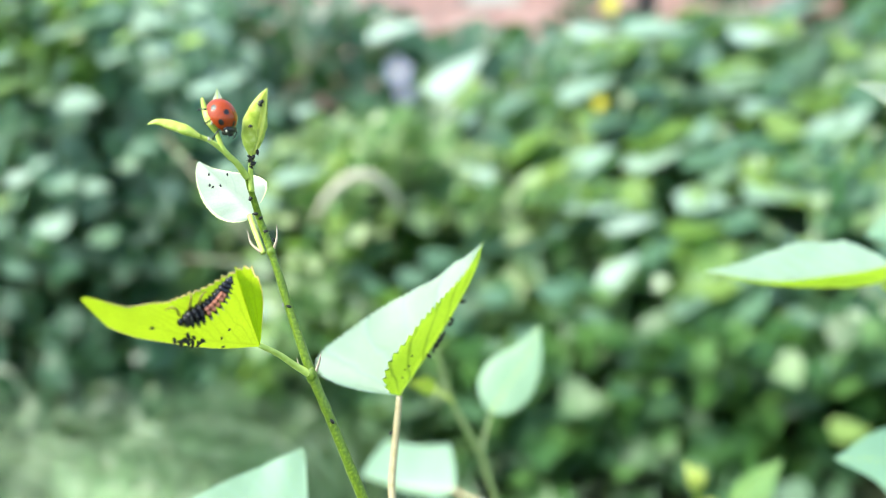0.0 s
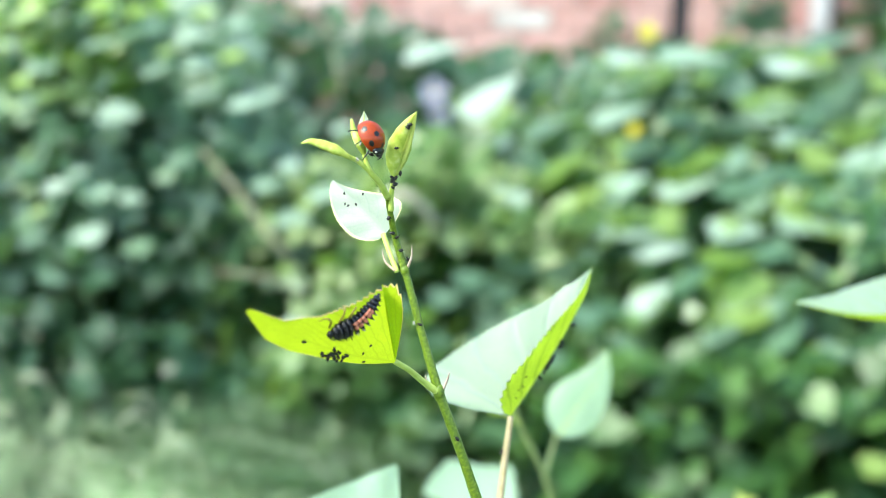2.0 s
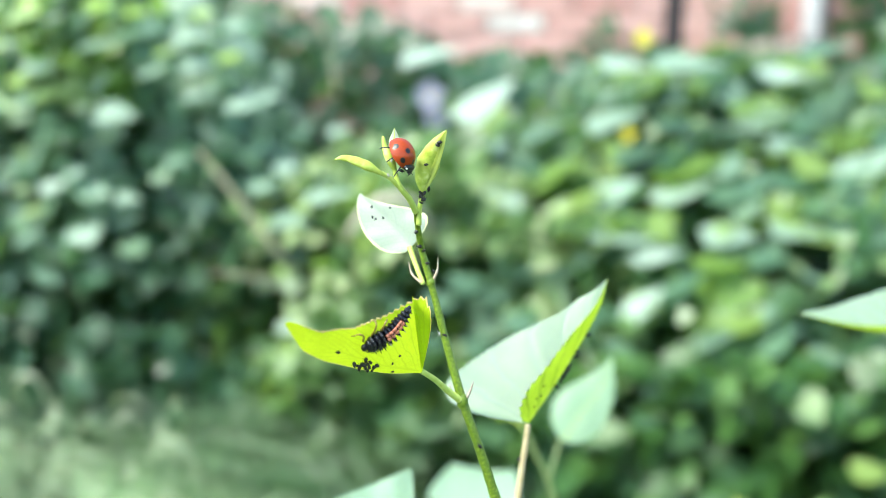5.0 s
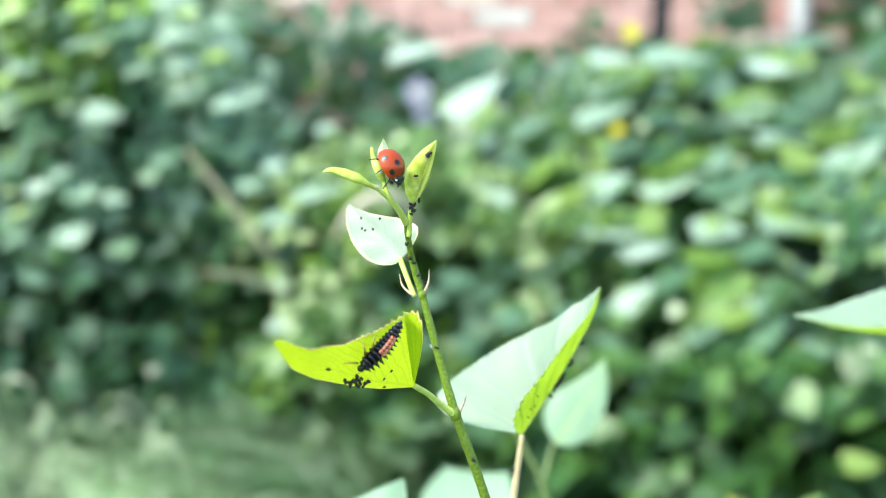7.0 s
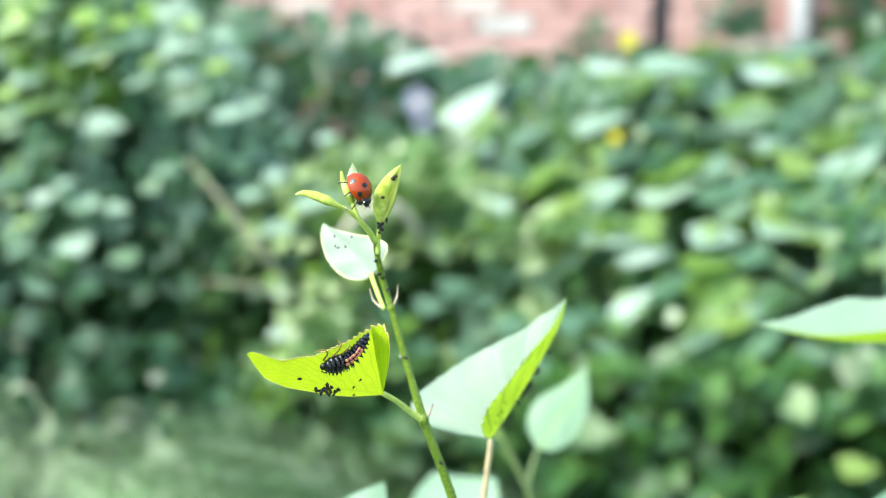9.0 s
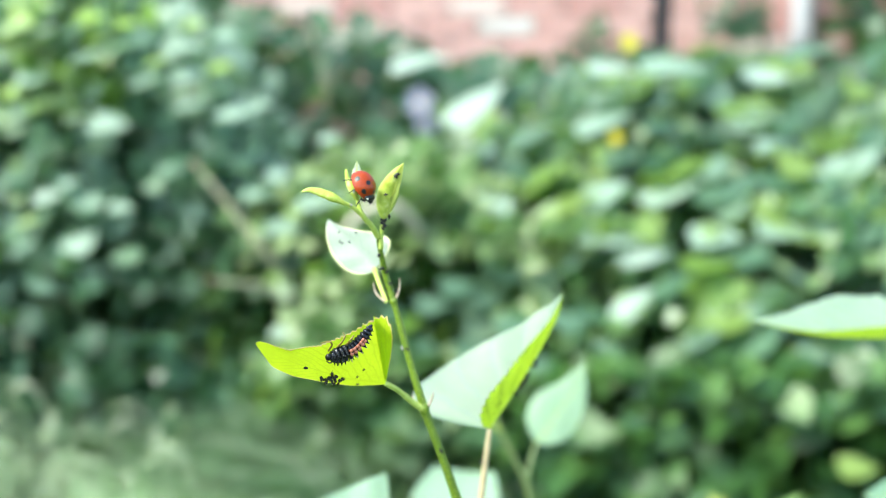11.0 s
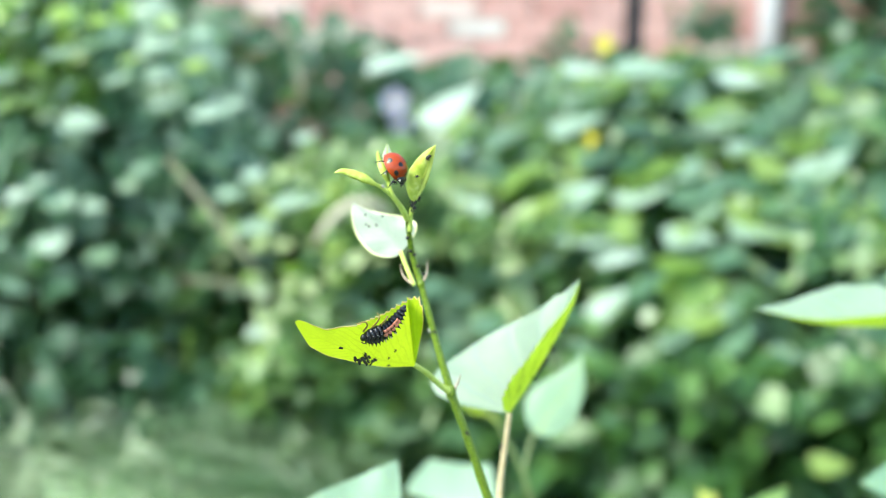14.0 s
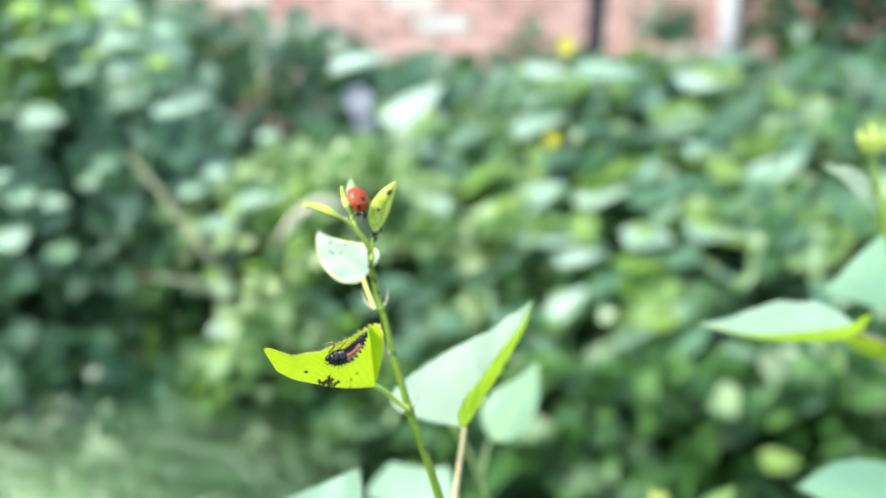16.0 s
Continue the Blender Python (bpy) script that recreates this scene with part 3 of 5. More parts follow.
def side_shoot():
    plant = empty("side_shoot", (0.2, 0.36, 0), "green shoot with folded pale and lime leaves", "plant")
    part("stem", tube(bmesh.new(), [(0.1637, 0.3048, 0.5674), (0.1647, 0.3035, 0.5601), (0.1664, 0.3017, 0.5505), (0.1708, 0.2981, 0.5312), (0.1754, 0.2928, 0.5024), (0.1806, 0.2857, 0.4639), (0.1866, 0.2833, 0.423), (0.2, 0.36, 0)], (0.0007, 0.0009, 0.001, 0.0012, 0.0013, 0.0014, 0.0016, 0.0026), 60), STEM, plant)
    for k, (a, b, w) in enumerate((((0.1628, 0.3036, 0.5659), (0.1577, 0.3034, 0.5746), 0.0022), ((0.1627, 0.3026, 0.5656), (0.162, 0.3045, 0.5765), 0.0028), ((0.1641, 0.3045, 0.5659), (0.1676, 0.305, 0.5756), 0.0024))):
        a, b = Vector(a), Vector(b)
        leaf("tip_leaf", plant, BUD, [a, (a + b) / 2 + way(0.002 * (k - 1), 0, 0.002), b], (way(-0.9, 0, 0.4), way(-0.9, 0, 0.3)), (way(0.9, 0, 0.4), way(0.9, 0, 0.3)), (w, w), profile=ovate, sweep=0, rows=20, cup=0.3)
    leaf("young_leaf", plant, PALE, [(0.1638, 0.3019, 0.552), (0.1585, 0.3009, 0.5556), (0.1522, 0.2999, 0.5592), (0.1438, 0.2989, 0.5614)], (way(-0.3, -0.8, 0.3), way(-0.3, -0.8, 0.3)), (way(0.3, 0.8, 0.2), way(0.3, 0.7, 0.2)), (0.0036, 0.0034), profile=ovate, sweep=0, rows=30, cup=0.2)
    part("stalk", tube(bmesh.new(), [(0.1762, 0.292, 0.4985), (0.1609, 0.2789, 0.5051), (0.146, 0.2657, 0.5118)], (0.0008, 0.0006, 0.0006), 14), PINK, plant)
    leaf("folded_leaf", plant, SILVER, [(0.1459, 0.2648, 0.5124), (0.1368, 0.263, 0.5099), (0.1222, 0.2628, 0.5096), (0.1078, 0.2629, 0.511), (0.0928, 0.2635, 0.5147)], (way(0.05, 0.72, 0.7), way(-0.2, 0.4, 0.9)), (way(0.05, 0.85, -0.75), way(0.1, 0.9, -0.5)), (0.027, 0.0175), profile=(rolled, blunt), sweep=0.1, teeth=34, rows=80)
    leaf("hind_leaf", plant, DULL, [(0.2291, 0.3531, 0.5321), (0.2111, 0.353, 0.5251), (0.1907, 0.3524, 0.5146), (0.1727, 0.3521, 0.506)], (way(0.35, -0.9, 0.3), way(0.3, -0.9, 0.3)), (way(-0.4, 0.85, -0.3), way(-0.4, 0.85, -0.3)), (0.03, 0.012), profile=ovate, sweep=0.2, rows=40)
    leaf("lime_leaf", plant, GLOW, [(0.1469, 0.2799, 0.5058), (0.1554, 0.2809, 0.5032), (0.1654, 0.2827, 0.4992), (0.1805, 0.2856, 0.4924)], (way(0, -0.9, 0.4), way(0, -0.9, 0.4)), (way(0, 0.7, 0.6), way(0, 0.7, 0.6)), (0.004, 0.004), profile=ovate, sweep=0, rows=30)
    leaf("lower_leaf", plant, DULL, [(0.1849, 0.2737, 0.4259), (0.172, 0.2822, 0.4406), (0.1586, 0.2894, 0.4479), (0.142, 0.2926, 0.4483)], (way(0, -0.9, 0.6), way(0, -0.9, 0.5)), (way(0.1, 1, -0.5), way(0.1, 1, -0.5)), (0.016, 0.021), profile=ovate, sweep=0.2, rows=40)
    return plant


side_shoot()


def low_shoot():
    plant = empty("low_shoot", (0.19, 0.5, 0), "low young shoot with a yellow bud and pale green leaves", "plant")
    part("stem", tube(bmesh.new(), [(0.142, 0.456, 0.365), (0.1445, 0.457, 0.35), (0.152, 0.463, 0.30), (0.19, 0.5, 0)], (0.0009, 0.0012, 0.0015, 0.0026), 40), STEM, plant)
    for tip, w in (((0.137, 0.4582, 0.3774), 0.0032), ((0.1459, 0.4577, 0.3745), 0.003), ((0.1415, 0.455, 0.377), 0.0028)):
        a, b = Vector((0.142, 0.456, 0.363)), Vector(tip)
        leaf("bud_leaf", plant, BUD, [a, (a + b) / 2 + way(0, 0, 0.002), b], (way(-0.9, 0, 0.4), way(-0.9, 0, 0.3)), (way(0.9, 0, 0.4), way(0.9, 0, 0.3)), (w, w), profile=ovate, sweep=0, rows=20, cup=0.3)
    part("stalk", tube(bmesh.new(), [(0.1450, 0.4575, 0.347), (0.155, 0.466, 0.345), (0.1640, 0.4733, 0.347)], (0.0009, 0.0007, 0.0006), 12), STALK, plant)
    leaf("pale_leaf", plant, FRESHLEAF, [(0.1640, 0.4733, 0.347), (0.1722, 0.4745, 0.3535), (0.1815, 0.476, 0.3615), (0.1905, 0.477, 0.3685)], (way(-0.6, 0.8, 0.1), way(-0.6, 0.8, 0.1)), (way(0.6, -0.75, 0.3), way(0.6, -0.75, 0.3)), (0.007, 0.013), profile=ovate, sweep=0.1, rows=30)
    leaf("yellow_leaf", plant, BUD, [(0.1445, 0.457, 0.352), (0.150, 0.453, 0.356), (0.157, 0.450, 0.354)], (way(0, 0.9, 0.3), way(0, 0.9, 0.3)), (way(0, -0.9, 0.4), way(0, -0.9, 0.4)), (0.004, 0.004), profile=ovate, sweep=0, rows=20)


low_shoot()


# ---- ladybird, larva, aphids ----
def lpart(name, bm, material, parent, label=""):
    ob = part(name, bm, material, None, label)
    ob.parent = parent
    return ob


def frame_of(place, head, back):
    """A pose with y along head and z along back."""
    y = Vector(head).normalized()
    z = Vector(back)
    z = (z - y * z.dot(y)).normalized()
    x = y.cross(z)
    return Matrix.Translation(place) @ Matrix((x, y, z)).transposed().to_4x4()


MM = 0.001


def dome(u, v):
    """A point on the ladybird's back: u from tail to front, v from the seam outwards; in millimetres."""
    y = -3.4 + 5.6 * u
    half = 2.75 * max(0.0, 1 - ((y + 0.5) / 3.0) ** 2) ** 0.55 if abs((y + 0.5) / 3.0) < 1 else 0.0
    half = max(half, 0.02)
    a = v * math.pi / 2
    top = 2.75 * max(0.0, 1 - (abs(y + 0.6) / 2.95) ** 2.3) ** 0.5
    return Vector((half * math.sin(a), y, 0.15 + top * math.cos(a)))


def wing(side):
    bm = bmesh.new()
    n, m = 26, 14
    g = [[bm.verts.new(Vector((p.x * side, p.y, p.z)) * MM) for p in (dome(i / n, 0.008 + j / m) for j in range(m + 1))] for i in range(n + 1)]
    for a, b in zip(g, g[1:]):
        for j in range(m):
            q = (a[j], b[j], b[j + 1], a[j + 1])
            bm.faces.new(q if side > 0 else q[::-1])
    bmesh.ops.recalc_face_normals(bm, faces=bm.faces)
    return bm


def spot(side, u, v, r):
    """A black spot that lies on the wing case."""
    bm = bmesh.new()
    c = bm.verts.new(on(side, u, v))
    rings = []
    for k in (0.55, 1.0):
        rings.append([bm.verts.new(on(side, u + k * r / 5.6 * math.cos(a), v + k * r / 4.1 * math.sin(a), 0.03 if k < 1 else 0.012)) for a in (math.tau * i / 16 for i in range(16))])
    for i in range(16):
        j = (i + 1) % 16
        bm.faces.new((c, rings[0][i], rings[0][j]))
        bm.faces.new((rings[0][i], rings[1][i], rings[1][j], rings[0][j]))
    bmesh.ops.recalc_face_normals(bm, faces=bm.faces)
    return bm


def on(side, u, v, lift=0.03):
    p = dome(min(max(u, 0), 1), abs(v))
    q = p + (p - Vector((0, -0.6, -0.4))).normalized() * lift
    return Vector((q.x * side * (1 if v >= 0 else -1), q.y, q.z)) * MM


def limb(points, r=0.15):
    return tube(bmesh.new(), [Vector(p) * MM for p in points], (r * MM, r * 0.8 * MM, r * 0.55 * MM), 14, 7)


def ladybird():
    bug = empty("ladybird", (0, 0, 0), "red seven-spot ladybird climbing head down on the shoot tip", "ladybird")
    bug.matrix_basis = frame_of((-0.011, 0.1701, 0.5631), way(0.46, -0.88, 0.1), way(0.84, 0.36, 0.42))
    for side in (-1, 1):
        w = lpart("wing_case", wing(side), RED, bug)
        for u, v, r in ((0.79, 0.70, 0.48), (0.59, 0.32, 0.48), (0.31, 0.70, 0.50)):
            lpart("spot", spot(side, u, v, r), BLACK, w, "round black spot")
    lpart("spot", spot(1, 0.93, 0.0, 0.42), BLACK, bug, "black spot at the wing joint")
    lpart("belly", ball(bmesh.new(), Vector((0, -0.5, 0.1)) * MM, (2.4 * MM, 2.75 * MM, 0.45 * MM)), BLACK, bug)
    lpart("pronotum", ball(bmesh.new(), Vector((0, 2.15, 0.7)) * MM, (1.65 * MM, 0.8 * MM, 0.78 * MM)), BLACK, bug)
    for side in (-1, 1):
        lpart("cheek_mark", ball(bmesh.new(), Vector((1.25 * side, 2.42, 0.8)) * MM, (0.26 * MM, 0.2 * MM, 0.26 * MM)), IVORY, bug, "ivory cheek mark")
    lpart("head", ball(bmesh.new(), Vector((0, 2.8, 0.4)) * MM, (0.7 * MM, 0.45 * MM, 0.42 * MM)), BLACK, bug)
    for side in (-1, 1):
        lpart("antenna", limb([(0.45 * side, 3.0, 0.35), (0.75 * side, 3.4, 0.35), (1.05 * side, 3.6, 0.15)], 0.06), BLACK, bug)
        for y0, y1 in ((1.5, 2.6), (-0.2, -0.1), (-1.6, -2.6)):
            lpart("leg", limb([(1.2 * side, y0, 0.0), (2.5 * side, (y0 + y1) / 2, 0.1), (2.9 * side, y1, -0.9), (2.6 * side, y1 * 1.05, -1.4)]), BLACK, bug)


ladybird()

LEAF_OUT = Vector((0.614, -0.704, -0.357))


def larva_piece(bm, place, r, long, turn, mark=False):
    """One body ring: rounded, with a row of short spines on knobs; marks are the orange flecks."""
    ball(bm, place, (r, long, r * 0.82), turn, 14, 10)
    for a in (-82, -50, -20, 82) if mark else (-82, -50, -20, 20, 50, 82):
        d = turn @ Vector((math.sin(radians(a)), 0, math.cos(radians(a)) * 0.85))
        base = Vector(place) + d * r * 0.85
        pale = mark and a == -50
        i = len(bm.faces)
        ball(bm, base, (r * 0.17, r * 0.17, r * 0.17), turn, 8, 6)
        tube(bm, [base, base + d * r * 0.26, base + d * r * 0.52], (r * 0.11, r * 0.075, r * 0.015), 4, 5)
        bm.faces.ensure_lookup_table()
        for f in bm.faces[i:]:
            f.material_index = 2 if pale else 0
    if mark:
        for a, wide in ((6, 0.30), (38, 0.26)):
            d = turn @ Vector((math.sin(radians(a)), 0, math.cos(radians(a)) * 0.85))
            ball(bm, Vector(place) + d * r * 0.76, (r * wide, long * 0.74, r * 0.24), turn, 10, 8, 1)


WAIST, TAIL = Vector((-0.01202, 0.15863, 0.53433)), Vector((-0.00904, 0.15937, 0.53855))
RING = (WAIST - TAIL).length / 7
BENDS = (0.15, 0.35, 0.55, 0.8, 1.0)


def bend_poses(turn):
    """Where the four front rings and the thorax lie when the front end is turned by so many degrees."""
    x, y, out = 0.0, -3.5 * RING, []
    reach = RING * (1 + 0.25 * min(1, max(0, (turn - 24) / 16)))
    for share in BENDS:
        a = radians(turn * share)
        out.append(pose(x, y, 0, 0, 0, -turn * share))
        x, y = x + reach * math.sin(a), y + reach * math.cos(a)
    return out


def larva():
    bug = empty("ladybird_larva", (0, 0, 0), "dark spiny ladybird larva with orange flecks on the backlit leaf", "larva")
    bug.matrix_basis = frame_of(WAIST, WAIST - TAIL, LEAF_OUT)
    flat = Matrix.Identity(3)
    moving = []
    for k in range(8):
        s = k / 7
        r = (1.68 - 0.9 * s ** 1.8) * MM
        bm = bmesh.new()
        front = k < 4
        larva_piece(bm, (0, RING / 2, 0) if front else (0, -RING * k, 0), r, 0.74 * RING, flat, k <= 4)
        ring = lpart("body_ring", bm, [SLATE, ORANGE, GREY], bug)
        if front:
            moving.insert(0, ring)
    lpart("tail_tip", ball(bmesh.new(), (0, -RING * 7.6, -0.1 * MM), (0.4 * MM, 0.5 * MM, 0.34 * MM)), SLATE, bug)
    # thorax, head and legs swing together
    chest = lpart("thorax", bmesh.new(), SLATE, bug)
    chest.matrix_basis = bend_poses(18)[-1]
    inv = (bug.matrix_basis @ chest.matrix_basis).inverted()
    for y, r in ((0.55, 1.7), (1.45, 1.66), (2.35, 1.48), (3.0, 1.15)):
        bm = bmesh.new()
        larva_piece(bm, (0, y * MM, 0), r * MM, 0.6 * MM, flat)
        lpart("thorax_ring", bm, [SLATE, ORANGE, GREY], chest)
    lpart("head", ball(bmesh.new(), (0, 3.8 * MM, -0.1 * MM), (0.72 * MM, 0.6 * MM, 0.55 * MM)), BLACK, chest)
    lpart("neck_band", ball(bmesh.new(), (0.12 * MM, 3.42 * MM, 0.05 * MM), (0.64 * MM, 0.06 * MM, 0.56 * MM)), IVORY, chest, "pale neck band")
    for pts in (((-0.01566, 0.15673, 0.53294), (-0.01637, 0.15361, 0.53396), (-0.01773, 0.15544, 0.53331)), ((-0.01449, 0.15714, 0.53415), (-0.01436, 0.15461, 0.536), (-0.01491, 0.15593, 0.53694)), ((-0.01325, 0.15784, 0.5349), (-0.01297, 0.15547, 0.5367), (-0.01266, 0.15775, 0.53749))):
        lpart("leg", tube(bmesh.new(), [inv @ Vector(p) for p in pts], (0.2 * MM, 0.16 * MM, 0.09 * MM), 14, 7), OCHRE, chest, "ochre leg")
    for y in (0.5, 1.5, 2.5):
        lpart("leg", limb([(-0.8, y, -0.4), (-1.5, y + 0.5, -0.2), (-1.5, y + 0.9, -0.9)], 0.15), BLACK, chest)
    return moving + [chest]


BENDING = larva()


def aphid_master(winged=False):
    bug = empty("aphid", (0, 0, 0), "tiny dark aphid feeding on the shoot", "aphid", "aphids on the shoot")
    lpart("body", ball(bmesh.new(), (0, 0, 0.25 * MM), (0.34 * MM, 0.56 * MM, 0.3 * MM), None, 10, 7), APHID, bug)
    lpart("head", ball(bmesh.new(), (0, 0.48 * MM, 0.22 * MM), (0.17 * MM, 0.14 * MM, 0.14 * MM), None, 8, 6), APHID, bug)
    for side in (-1, 1):
        for y in (0.3, 0.05, -0.2):
            lpart("leg", limb([(0.15 * side, y, 0.2), (0.42 * side, y * 1.4, 0.25), (0.55 * side, y * 1.8, 0.0)], 0.035), APHID, bug)
        lpart("feeler", limb([(0.08 * side, 0.58, 0.25), (0.15 * side, 0.75, 0.3), (0.2 * side, 0.9, 0.2)], 0.025), APHID, bug)
    return bug


def aphids():
    rng = random.Random(8)
    first = aphid_master()
    first.matrix_basis = frame_of((-0.02005, 0.15393, 0.53286), way(-1, 0, 0), LEAF_OUT)
    first.scale = (0.75, 0.75, 0.75)

    def more(place, out, size=1.0, head=None):
        m = frame_of(place, head or (rng.uniform(-1, 1), rng.uniform(-0.4, 0.4), rng.uniform(-1, 1)), out)
        ob = copy_thing(first, m)
        ob.scale = (size * 0.85, size * 0.85, size * 0.85)

    spots = ((-0.01736, 0.15799, 0.52949), (-0.01693, 0.15827, 0.52911), (-0.01642, 0.15885, 0.52941), (-0.01607, 0.15905, 0.52876), (-0.01567, 0.15975, 0.52893), (-0.01538, 0.15975, 0.52942), (-0.0152, 0.16071, 0.52783), (-0.01473, 0.16084, 0.52838), (-0.01794, 0.15738, 0.52969), (-0.01612, 0.15875, 0.53013), (-0.01436, 0.16104, 0.52861), (-0.01664, 0.15833, 0.52977), (-0.01588, 0.15989, 0.528), (-0.01722, 0.15832, 0.5288), (-0.01495, 0.16016, 0.5285), (-0.01628, 0.15833, 0.52929), (-0.01584, 0.15871, 0.52955), (-0.01652, 0.15801, 0.52948), (-0.01553, 0.15928, 0.52869), (-0.01616, 0.15891, 0.52861), (-0.01678, 0.15785, 0.52963))
    for p in spots:
        more(p, LEAF_OUT, rng.uniform(0.75, 1.15))
    for p in ((-0.01185, 0.16427, 0.52658), (-0.01187, 0.1634, 0.52826), (-0.01063, 0.16384, 0.52953)):
        more(p, LEAF_OUT, 0.6)
    # on the pale cupped leaf
    for p in ((-0.0172, 0.1853, 0.5526), (-0.017, 0.1845, 0.5507), (-0.0164, 0.1843, 0.5504), (-0.0149, 0.1837, 0.5507), (-0.0136, 0.1841, 0.5527)):
        more(p, way(0, 0.2, 1), 0.6)
    # on stem and bud
    for p, o in (((-0.0075, 0.1747, 0.5562), way(0.2, 0, 1)), ((-0.0072, 0.1747, 0.5554), way(0.6, 0, 0.8)), ((-0.0075, 0.1751, 0.5549), way(-0.4, 0, 0.9)), ((-0.0063, 0.1742, 0.5574), way(1, 0, 0.3)), ((-0.0073, 0.1745, 0.5558), way(0.4, 0, 0.9)), ((-0.0076, 0.1746, 0.5567), way(-0.3, 0, 0.9)), ((-0.0070, 0.1744, 0.5566), way(0.6, 0, 0.7)), ((-0.0045, 0.1706, 0.5654), way(0, 0, 1)), ((-0.0042, 0.1703, 0.5659), way(0, 0, 1)), ((-0.0066, 0.1717, 0.5619), way(0, 0, 1)), ((-0.0079, 0.1781, 0.5463), way(0, 0, 1)), ((-0.0072, 0.1783, 0.5457), way(0.7, 0, 0.7)), ((-0.0083, 0.1773, 0.5491), way(-0.4, 0, 0.9)), ((-0.0053, 0.1788, 0.5414), way(1, 0, 0.2)), ((-0.0064, 0.1785, 0.5431), way(0, 0, 1)), ((-0.0109, 0.1713, 0.5608), way(0.8, 0, 0.6)), ((0.0038, 0.1763, 0.5085), way(0.5, 0, 0.9)), ((-0.003, 0.178, 0.5296), way(0, 0, 1)), ((0.013, 0.1989, 0.497), way(-1, 0, 0.3))):
        more(p, o, rng.uniform(0.8, 1.2))
    # along the fold of the pale leaf
    for s in (0.36, 0.41, 0.43, 0.44, 0.455, 0.47, 0.48, 0.50, 0.53, 0.61, 0.63, 0.76):
        p = spline([(0.0148, 0.2, 0.5047), (0.0198, 0.2036, 0.5109), (0.0259, 0.2091, 0.5189), (0.0322, 0.2139, 0.5291)], 100)[int(s * 100)]
        more(p + way(0.0005, 0, 0), way(1, -0.3, 0.1), rng.uniform(0.9, 1.5))
    for p in ((0.0157, 0.1972, 0.5094), (0.0162, 0.1975, 0.511), (0.0171, 0.1976, 0.5117), (0.0177, 0.1985, 0.5135)):
        more(p, way(0.5, 0, 1), 0.5)


aphids()


def cast_skin(place, head, out):
    skin = empty("cast_skin", (0, 0, 0), "pale shed aphid skin clinging to the shoot", "insect skin", "cast skins on the shoot")
    skin.matrix_basis = frame_of(place, head, out) @ Matrix.Scale(0.7, 4)
    lpart("husk", ball(bmesh.new(), (0, 0, 0.2 * MM), (0.26 * MM, 0.6 * MM, 0.2 * MM), None, 10, 7), HUSK, skin)
    for side in (-1, 1):
        for y in (0.3, 0.0, -0.3):
            lpart("leg", limb([(0.1 * side, y, 0.15), (0.6 * side, y * 1.5, 0.3), (0.7 * side, y * 2.4, 0.05)], 0.04), HUSK, skin)


cast_skin((-0.013, 0.1696, 0.5602), way(-0.5, 0.8, 0), way(-0.3, 0.3, 1))
cast_skin((-0.0124, 0.1701, 0.5627), way(0.3, 0.9, 0), way(-0.8, 0, 0.7))
cast_skin((-0.0039, 0.1778, 0.5299), way(-0.2, 1, 0), way(-0.8, 0, 0.7))

# ---- garden behind ----
LEAF_STOPS = [(0.0, (0.05, 0.13, 0.07)), (0.5, (0.10, 0.22, 0.12)), (1.0, (0.22, 0.37, 0.23))]
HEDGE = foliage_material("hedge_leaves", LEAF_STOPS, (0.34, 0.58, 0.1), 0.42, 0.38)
EASTERN = foliage_material("broad_shrub_leaves", [(0.0, (0.029, 0.086, 0.036)), (0.4, (0.065, 0.151, 0.065)), (0.75, (0.122, 0.230, 0.115)), (1.0, (0.302, 0.410, 0.274))], (0.38, 0.62, 0.08), 0.42, 0.36)
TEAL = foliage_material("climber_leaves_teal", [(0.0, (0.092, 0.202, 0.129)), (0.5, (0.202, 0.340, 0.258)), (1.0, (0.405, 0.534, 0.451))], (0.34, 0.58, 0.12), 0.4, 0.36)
# Bright lime leaf tint with the sunlight put into the colour.
LIME = foliage_material("weed_leaves_sun_tint", [(0.0, (0.34, 0.46, 0.20)), (0.5, (0.50, 0.62, 0.32)), (1.0, (0.68, 0.77, 0.48))], (0.5, 0.75, 0.05), 0.4, 0.4)
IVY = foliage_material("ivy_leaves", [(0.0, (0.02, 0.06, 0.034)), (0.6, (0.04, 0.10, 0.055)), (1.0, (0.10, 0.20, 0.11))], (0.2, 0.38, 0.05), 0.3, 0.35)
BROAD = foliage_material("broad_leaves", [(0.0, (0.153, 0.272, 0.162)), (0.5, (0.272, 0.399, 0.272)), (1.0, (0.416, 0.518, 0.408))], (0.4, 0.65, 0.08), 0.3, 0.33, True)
# The brighter base colour carries the sky's sheen on these leaves.
BROAD_SKY_SHEEN = foliage_material("broad_leaves_sky_sheen", [(0.0, (0.36, 0.51, 0.39)), (0.5, (0.45, 0.60, 0.49)), (1.0, (0.56, 0.68, 0.59))], (0.45, 0.7, 0.12), 0.3, 0.3, True)
# Dimmer copy of the leaf tint; low on the climber it paints shade.
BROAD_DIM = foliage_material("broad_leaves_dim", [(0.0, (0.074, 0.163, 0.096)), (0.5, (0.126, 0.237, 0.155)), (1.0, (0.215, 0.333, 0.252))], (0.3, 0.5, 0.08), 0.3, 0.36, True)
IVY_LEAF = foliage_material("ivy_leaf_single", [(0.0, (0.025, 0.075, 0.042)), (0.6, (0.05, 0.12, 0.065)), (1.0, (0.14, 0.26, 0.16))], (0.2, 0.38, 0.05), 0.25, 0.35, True)
